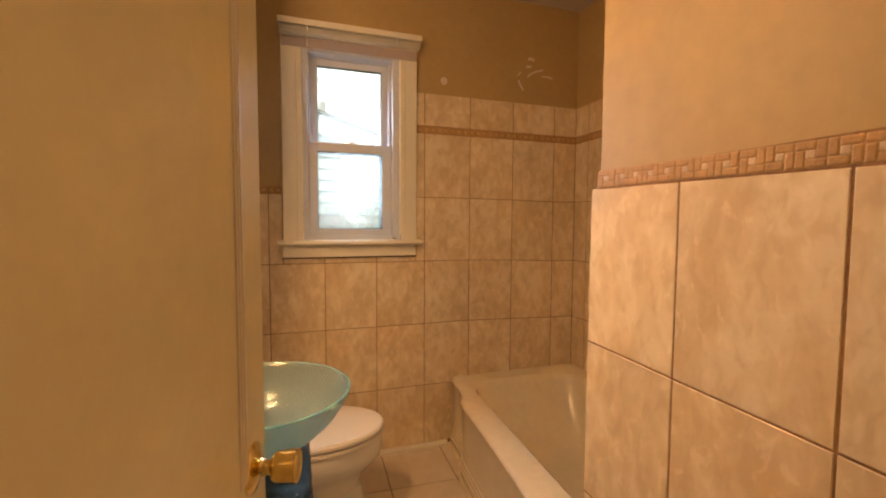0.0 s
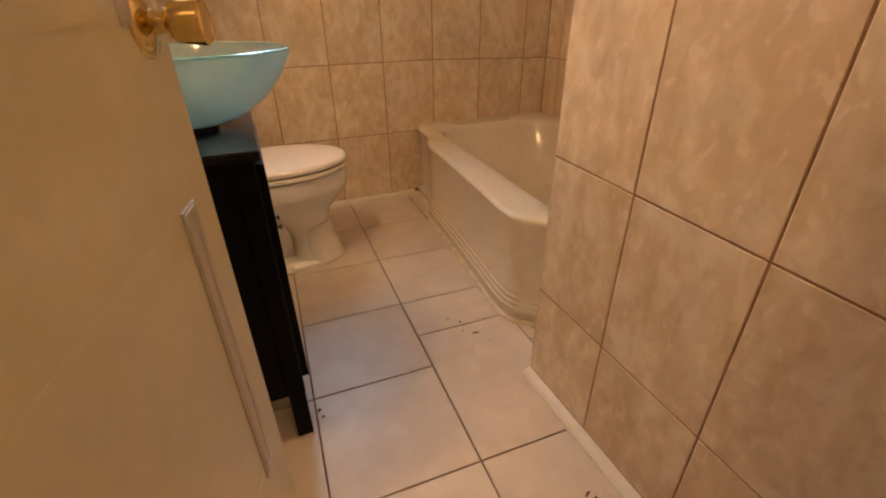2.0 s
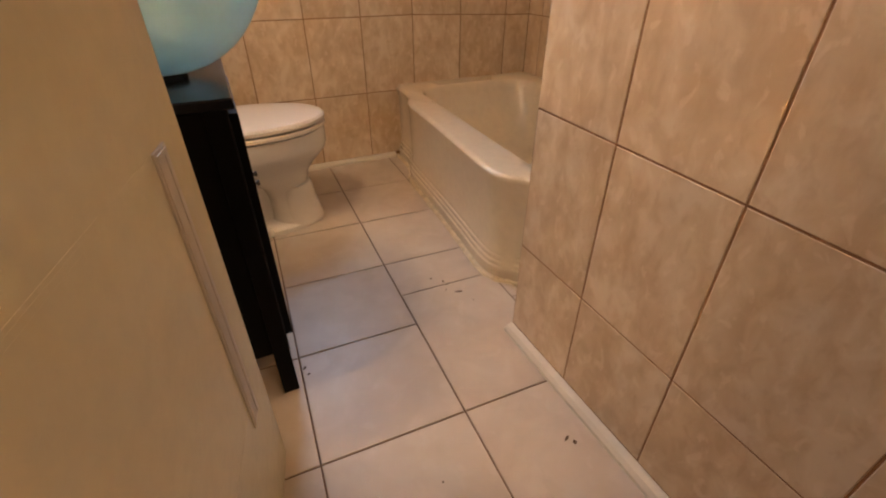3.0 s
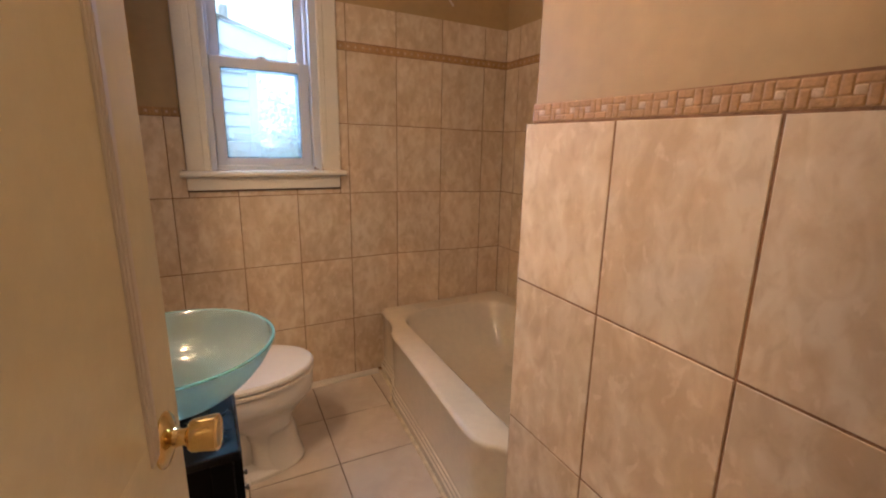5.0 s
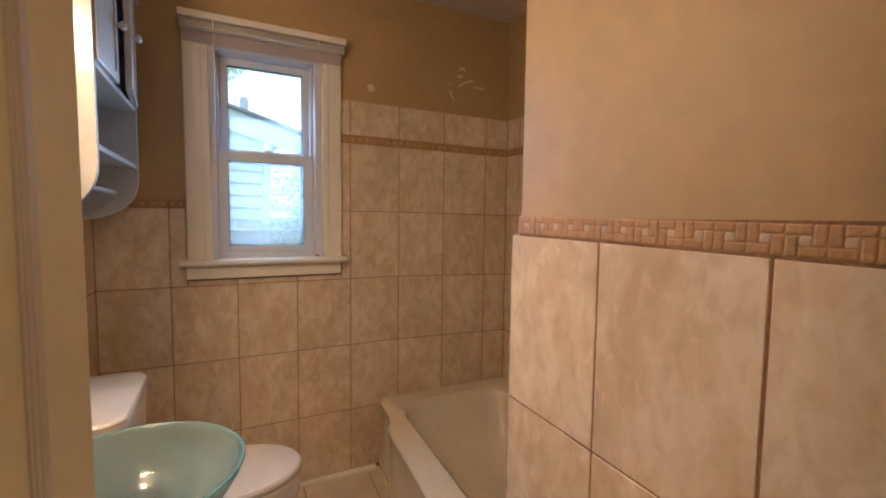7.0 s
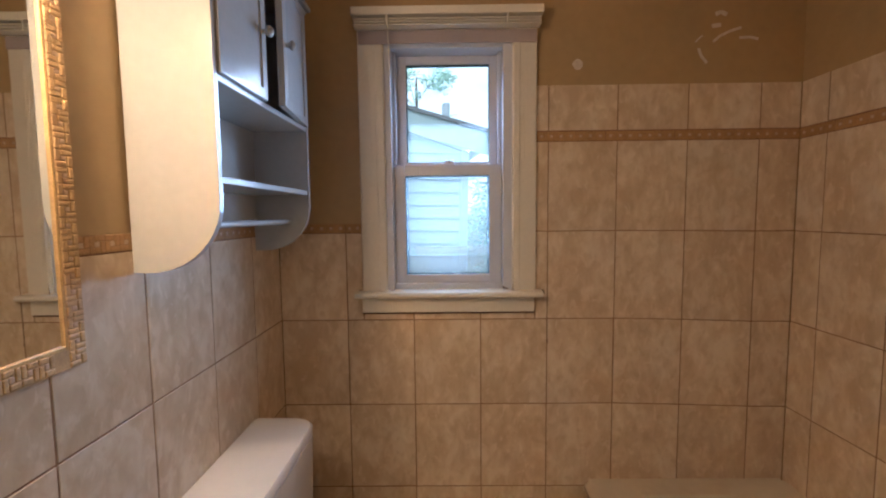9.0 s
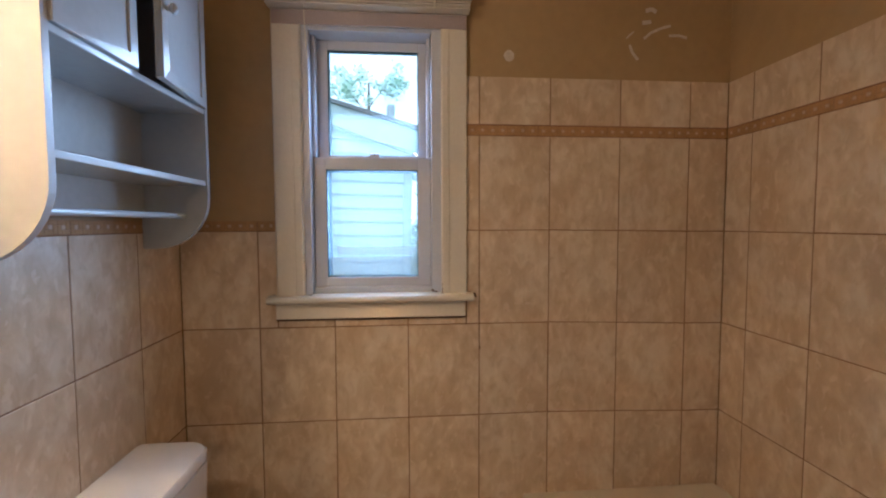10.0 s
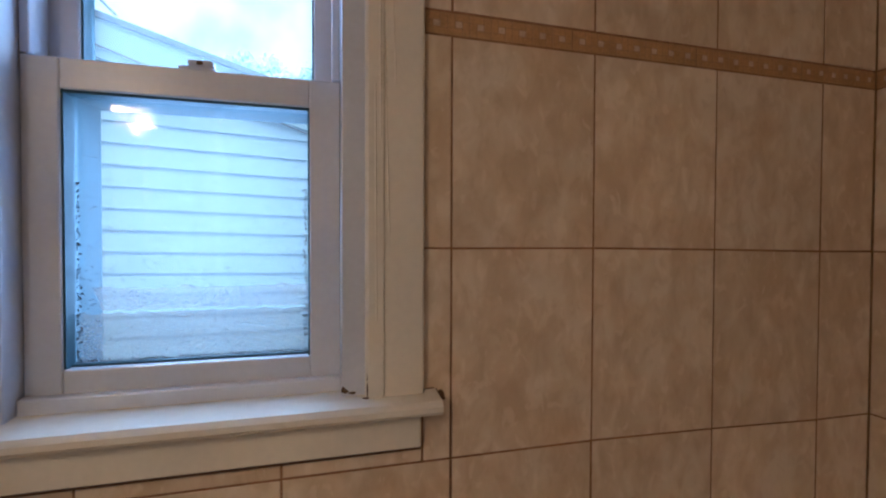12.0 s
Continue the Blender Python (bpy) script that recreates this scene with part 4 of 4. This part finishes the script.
for dabs in (((0.3565, 1.145, 2.2478, 0.0042, 0.0060), (0.3600, 1.1425, 2.2478, 0.0050, 0.0034), (0.3700, 1.1395, 2.2478, 0.0080, 0.0020)),
             ((0.3900, 1.148, 2.2297, 0.0014, 0.0120), (0.3900, 1.166, 2.2297, 0.0007, 0.0070), (0.3880, 1.1365, 2.2297, 0.0065, 0.0014)),
             ((-0.064, 1.136, 2.2335, 0.004, 0.0025), (-0.072, 1.1345, 2.2335, 0.004, 0.0010)),
             ((0.490, 1.1365, 2.2496, 0.0080, 0.0012), (0.5060, 1.1235, 2.2493, 0.0090, 0.0100), (0.5110, 1.1190, 2.2493, 0.0050, 0.0035), (0.5000, 1.131, 2.2497, 0.0015, 0.005)),
             ((-0.192, 1.1365, 2.2496, 0.0070, 0.0012), (-0.200, 1.131, 2.2497, 0.0020, 0.003))):
    bm = bmesh.new()
    for dab in dabs:
        blot(bm, *dab)
    part("grime", bm, DIRT, window, "dark brown grime in the corner")
part("apron_caulk", boxes((CAS_L - 0.004, CAS_R - 0.004, NORTH - 0.009, NORTH + 0.003, 1.0450, 1.0518)), DIRT, window, "dirty brown caulk line")
part("stained_joint", boxes((0.5222, 0.5258, NORTH - 0.0008, NORTH + 0.002, 0.925, 1.018), (0.5225, 0.5285, NORTH - 0.0009, NORTH + 0.001, 0.925, 0.937), (0.5225, 0.5255, NORTH - 0.0007, NORTH + 0.002, 1.02, 1.12)), STAIN, wall_n, "stained dark grout joint")
part("tilt_latch", boxes((0.331, 0.336, 2.3285, 2.331, 1.80, 1.83), bevel=0.001), VINYL, up, "small vinyl clip")
part("lock_button", boxes((0.150, 0.158, 2.2895, 2.293, 1.624, 1.629), bevel=0.001), DIRT, low, "dark red lock button")
rs = random.Random(5)
bm = bmesh.new()
for k in range(300):
    z = 1.27 + 0.24 * rs.random() ** 1.5
    x, a, l = rs.uniform(-0.010, 0.30), rs.uniform(-0.7, 0.2), rs.uniform(0.0008, 0.0032)
    dx, dz = l * math.cos(a), l * math.sin(a)
    vs = [bm.verts.new(p) for p in ((x - dx, 2.3108, z - dz - 0.0004), (x + dx, 2.3108, z + dz - 0.0004), (x + dx, 2.3108, z + dz + 0.0004), (x - dx, 2.3108, z - dz + 0.0004))]
    bm.faces.new(vs)
for k in range(420):
    side = k % 3
    z = rs.uniform(1.19, 1.45) if side else 1.193 + 0.004 * rs.random()
    x = rs.uniform(-0.012, 0.3) if side == 0 else ((-0.010 if side == 1 else 0.301) + (1 if side == 1 else -1) * 0.006 * rs.random() ** 2)
    r = rs.uniform(0.0006, 0.0018)
    bm.faces.new([bm.verts.new((x + r * math.cos(q * 1.2566), 2.3106, z + r * math.sin(q * 1.2566))) for q in range(5)])
part("specks", bm, SEAM, low, "dark damp specks on the pane", kind="stuff")
bm = bmesh.new()
edge = [(-0.012 + 0.317 * k / 60, 1.262 + 0.004 * noise.noise(Vector((k * 0.35, 0, 0))) + 0.002 * rs.random()) for k in range(61)]
prism(bm, [(-0.012, 1.192), (0.305, 1.192)] + edge[::-1], "y", 2.3110, 2.3116)
bm2 = bmesh.new()
top = [(0.010 + 0.294 * k / 50, 1.298 + 0.006 * noise.noise(Vector((k * 0.22, 5, 0))) + 0.002 * rs.random()) for k in range(51)]
low_edge = [(-0.012 + 0.317 * k / 60, 1.2665 + 0.004 * noise.noise(Vector((k * 0.35, 0, 0)))) for k in range(6, 61)]
prism(bm2, low_edge + top[::-1], "y", 2.3111, 2.3115)
part("condensation", bm2, FROST_THIN, low, "thin white streak of condensation on the glass")
fg = part("condensation", bm, FROST, low, "mottled grey condensation on the lower glass")

rf = random.Random(21)
for x, y, l, w, a in ((0.365, 1.135, 0.010, 0.004, 30), (0.395, 1.105, 0.012, 0.005, 100), (0.400, 1.085, 0.007, 0.004, 10), (0.418, 1.035, 0.026, 0.005, -15), (0.385, 1.060, 0.006, 0.004, 60), (-0.090, 0.925, 0.014, 0.007, 45),
                      (-0.085, 0.900, 0.009, 0.005, 10), (0.395, 0.470, 0.018, 0.006, 20), (0.405, 0.455, 0.012, 0.008, 80), (0.105, 0.500, 0.005, 0.004, 0), (0.440, 0.980, 0.004, 0.003, 0)):
    bm = bmesh.new()
    pts = [(l / 2 * math.cos(q * 0.785) * rf.uniform(0.7, 1.1), w / 2 * math.sin(q * 0.785) * rf.uniform(0.7, 1.1)) for q in range(8)]
    prism(bm, pts, "z", 0.0005, 0.0022)
    bmesh.ops.transform(bm, matrix=pose(x, y, 0, 0, 0, a), verts=bm.verts)
    tagged(part("debris_chip", bm, DIRT, None, "small dark brown chip of debris on the floor tiles"), category="debris", group="debris on the floor")

# ---- tiles ----
MESHES = {}


def sag(face, u, v):
    """How far the courses stray from level: up along the partition, down towards the tub's far corner."""
    if face == "p":
        return (0.015 if v > 1.1 else 0.030) * (u - 0.6) if 0.1 < v else 0.0
    if face in "ne":
        far = 1.0 if face == "e" else max(0.0, min(1.0, (u - 0.85) / 0.5))
        return -far * (0.018 if 0.5 < v < 1.2 else 0.008 if 1.2 < v < 1.5 else 0.0)
    return 0.0


def tile_mesh(name, w, h, t, mat, edge=0.0015, drop=(0.0, 0.0, 0.0, 0.0)):
    """A tile; drop lifts its corners at -x -y, +x -y, +x +y, -x +y."""
    drop = tuple(round(d, 4) for d in drop)
    key = (name, round(w, 3), round(h, 3), drop)
    if key not in MESHES:
        bm = bmesh.new()
        a, b = w / 2, h / 2
        rings = [[(-a, -b, -t), (a, -b, -t), (a, b, -t), (-a, b, -t)], [(-a, -b, -edge), (a, -b, -edge), (a, b, -edge), (-a, b, -edge)],
                 [(-a + edge * 0.4, -b + edge * 0.4, -edge * 0.35), (a - edge * 0.4, -b + edge * 0.4, -edge * 0.35), (a - edge * 0.4, b - edge * 0.4, -edge * 0.35), (-a + edge * 0.4, b - edge * 0.4, -edge * 0.35)],
                 [(-a + edge, -b + edge, 0), (a - edge, -b + edge, 0), (a - edge, b - edge, 0), (-a + edge, b - edge, 0)]]
        for ring in rings:
            for q, p in enumerate(ring):
                ring[q] = (p[0], p[1] + drop[q], p[2])
        loft(bm, rings, False, True)
        me = bpy.data.meshes.new(name)
        bmesh.ops.recalc_face_normals(bm, faces=bm.faces)
        bm.to_mesh(me)
        bm.free()
        me.materials.append(mat)
        MESHES[key] = me
    return MESHES[key]


FACES = {  # wall: (place of u, v on the face, turn)
    "n": lambda u, v, d=0: pose(u, NORTH - d, v, 90, 0, 0),
    "w": lambda u, v, d=0: pose(LEFT + d, u, v, 90, 0, 90),
    "e": lambda u, v, d=0: pose(RIGHT - d, u, v, 90, 0, -90),
    "p": lambda u, v, d=0: pose(PART - d, u, v, 90, 0, -90),
    "a": lambda u, v, d=0: pose(u, ALCOVE + d, v, 90, 0, 180),
}
G = 0.0031
rt = random.Random(11)


def lay(face, parent, us, vs, skip=None, border=None):
    """Tiles between the joints us and vs; skip(u0, u1, v0, v1) leaves one out or cuts it."""
    for u0, u1 in zip(us, us[1:]):
        for v0, v1 in zip(vs, vs[1:]):
            cut = skip(u0, u1, v0, v1) if skip else (u0, u1, v0, v1)
            for q in cut if isinstance(cut, list) else [cut]:
                if not q or q[1] - q[0] < 0.008 or q[3] - q[2] < 0.006:
                    continue
                a, b = (q[1], q[0]) if face in ("e", "p", "a") else (q[0], q[1])
                drop = (sag(face, a, q[2]), sag(face, b, q[2]), sag(face, b, q[3]), sag(face, a, q[3]))
                ob = new("tile", tile_mesh("tile", q[1] - q[0] - G, q[3] - q[2] - G, 0.0075, TILE, drop=drop))
                ob.parent = parent
                ob.matrix_basis = FACES[face]((q[0] + q[1]) / 2, (q[2] + q[3]) / 2, rt.uniform(-0.0004, 0.0004)) @ pose(0, 0, 0, rt.uniform(-0.12, 0.12), rt.uniform(-0.12, 0.12), 0)


def lay_border(face, parent, u0, u1, v0):
    """Relief border pieces, a tile's width each."""
    u, unit = u0, 0.0366
    while u < u1 - 0.004:
        n = max(1, min(7, int(round((u1 - u) / unit))))
        end = min(u + 7 * unit, u1)
        w = end - u
        k = max(1, int(round(w / unit)))
        key = ("border", round(w, 3))
        if key not in MESHES:
            bm = bmesh.new()
            box(bm, 0.0006, w - 0.0006, 0.0012, BH - 0.0012, -0.007, -0.0006, mi=2)
            for q in range(k):
                key_unit(bm, 0.001 + q * (w - 0.002) / k, BH - 0.003, (w - 0.002) / k, lambda a, b, d: (a, b + 0.0015, d - 0.0008), 0.0011, q % 2)
            me = bpy.data.meshes.new("border_tile")
            bmesh.ops.recalc_face_normals(bm, faces=bm.faces)
            bm.to_mesh(me)
            bm.free()
            me.materials.append(LISTEL)
            me.materials.append(LISTEL_PALE)
            me.materials.append(LISTEL_JOINT)
            MESHES[key] = me
        ob = new("border_tile", MESHES[key])
        ob.parent = parent
        start = end if face in ("e", "p", "a") else u
        lift = 0.015 * (start - 0.6) if face == "p" else 0.0
        ob.matrix_basis = FACES[face](start, v0 + lift) @ pose(0, 0, 0, 0, 0, -0.86 if face == "p" else 0)
        u = end


def bed(parent, x0, x1, y0, y1, z0, z1):
    part("grout_bed", boxes((x0, x1, y0, y1, z0, z1)), GROUT, parent, "brown grout between the tiles")


ROWS_Z = [0.024, 0.346, 0.683, 1.020, 1.357]
COLS = [LEFT + 0.256 * k for k in range(5)] + [0.780, 1.040, 1.306, RIGHT]
gd = 0.0010


def no_window(u0, u1, v0, v1):
    if v1 <= 1.0201 or u0 >= 0.51 or u1 <= CAS_L:
        return (u0, u1, v0, v1)
    a0, a1 = CAS_L - 0.0015, CAS_R + 0.0005
    out = []
    if u0 < a0:
        out.append((u0, a0, v0, v1))
    if u1 > a1:
        out.append((a1, u1, v0, v1))
    lo, hi = max(u0, a0), min(u1, a1)
    if v0 < 1.05 and hi > lo:
        out.append((lo, hi, v0, 1.0515))
    return out


lay("n", wall_n, COLS, ROWS_Z, no_window)
lay("n", wall_n, [CAS_R + 0.0005] + COLS[4:], [1.357, 1.6915])
lay("n", wall_n, [CAS_R + 0.0005] + COLS[4:], [1.729, 1.897])
lay_border("n", wall_n, LEFT, CAS_L - 0.002, 1.357)
lay_border("n", wall_n, CAS_R + 0.003, RIGHT, 1.692)
bed(wall_n, LEFT, 0.655, NORTH + gd, NORTH + P + 0.004, 0.0, 1.050)
bed(wall_n, 0.655, RIGHT, NORTH + gd, NORTH + P + 0.004, 0.0, 1.895)
bed(wall_n, LEFT, CAS_L, NORTH + gd, NORTH + P + 0.004, 1.050, 1.391)
bed(wall_n, CAS_R, 0.655, NORTH + gd, NORTH + P + 0.004, 1.050, 1.895)
WY = [-0.02, 0.250, 0.506, 0.762, 1.018, 1.274, 1.508, 1.764, 2.020, NORTH]
lay("w", wall_w, WY, ROWS_Z)
lay_border("w", wall_w, -0.02, NORTH, 1.357)
bed(wall_w, LEFT - P - 0.004, LEFT - gd, -0.02, NORTH, 0.0, 1.391)
EY = [ALCOVE, 0.866, 1.122, 1.378, 1.634, 1.890, 2.132, NORTH]
lay("e", wall_e, EY, ROWS_Z[1:])
lay("e", wall_e, EY, [1.357, 1.6915])
lay("e", wall_e, EY, [1.729, 1.897])
lay_border("e", wall_e, ALCOVE, NORTH, 1.692)
bed(wall_e, RIGHT + gd, RIGHT + P + 0.004, ALCOVE, NORTH, 0.3, 1.895)
PY = [-0.02, 0.106, 0.356, 0.594, ALCOVE]
lay("p", wall_p, PY, [0.022, 0.278, 0.621, 0.960, 1.294])
lay_border("p", wall_p, -0.02, 0.801, 1.295)
bed(wall_p, PART + gd, PART + P + 0.004, -0.02, 0.797, 0.0, 1.329)
bed(wall_p, PART + gd, PART + P + 0.004, 0.797, ALCOVE - 0.001, 0.0, 1.292)
lay("a", wall_p, [PART + 0.002, 0.736, 0.992, 1.248, RIGHT], [0.024, 0.283, 0.620, 0.957, 1.294])
bed(wall_p, PART + 0.002, RIGHT, 0.790, ALCOVE - gd, 0.0, 1.292)

# floor tiles, laid slightly askew to the walls
FM = Matrix.Translation((0.25, 1.28, 0.0)) @ pose(0, 0, 0, 0, 0, -2.2)
S = 0.3255
XC = [-0.99, -0.662, -0.336, 0.0, 0.322, 0.46]


def floor_tile(u0, u1, v0, v1):
    ob = new("tile", tile_mesh("floor_tile", u1 - u0 - 0.0040, v1 - v0 - 0.0040, 0.009, FLOOR_TILE))
    ob.parent = floor
    ob.matrix_basis = FM @ pose((u0 + u1) / 2, (v0 + v1) / 2, rt.uniform(-0.0003, 0.0003), rt.uniform(-0.08, 0.08), rt.uniform(-0.08, 0.08), 0)


for i in range(len(XC) - 1):
    for j in range(-4, 3):
        v0, v1 = j * S, (j + 1) * S
        if FM.to_translation().y + v0 < -0.02:
            v0 = -1.28
            if v1 - v0 < 0.03:
                continue
        if XC[i] == 0.0 and j == -1:
            floor_tile(XC[i], XC[i + 1], v0 - S, -0.185)
            floor_tile(XC[i], XC[i + 1], -0.185, v1)
        elif XC[i] == 0.0 and j == -2:
            continue  # covered by the long tile above
        else:
            floor_tile(XC[i], XC[i + 1], v0, v1)
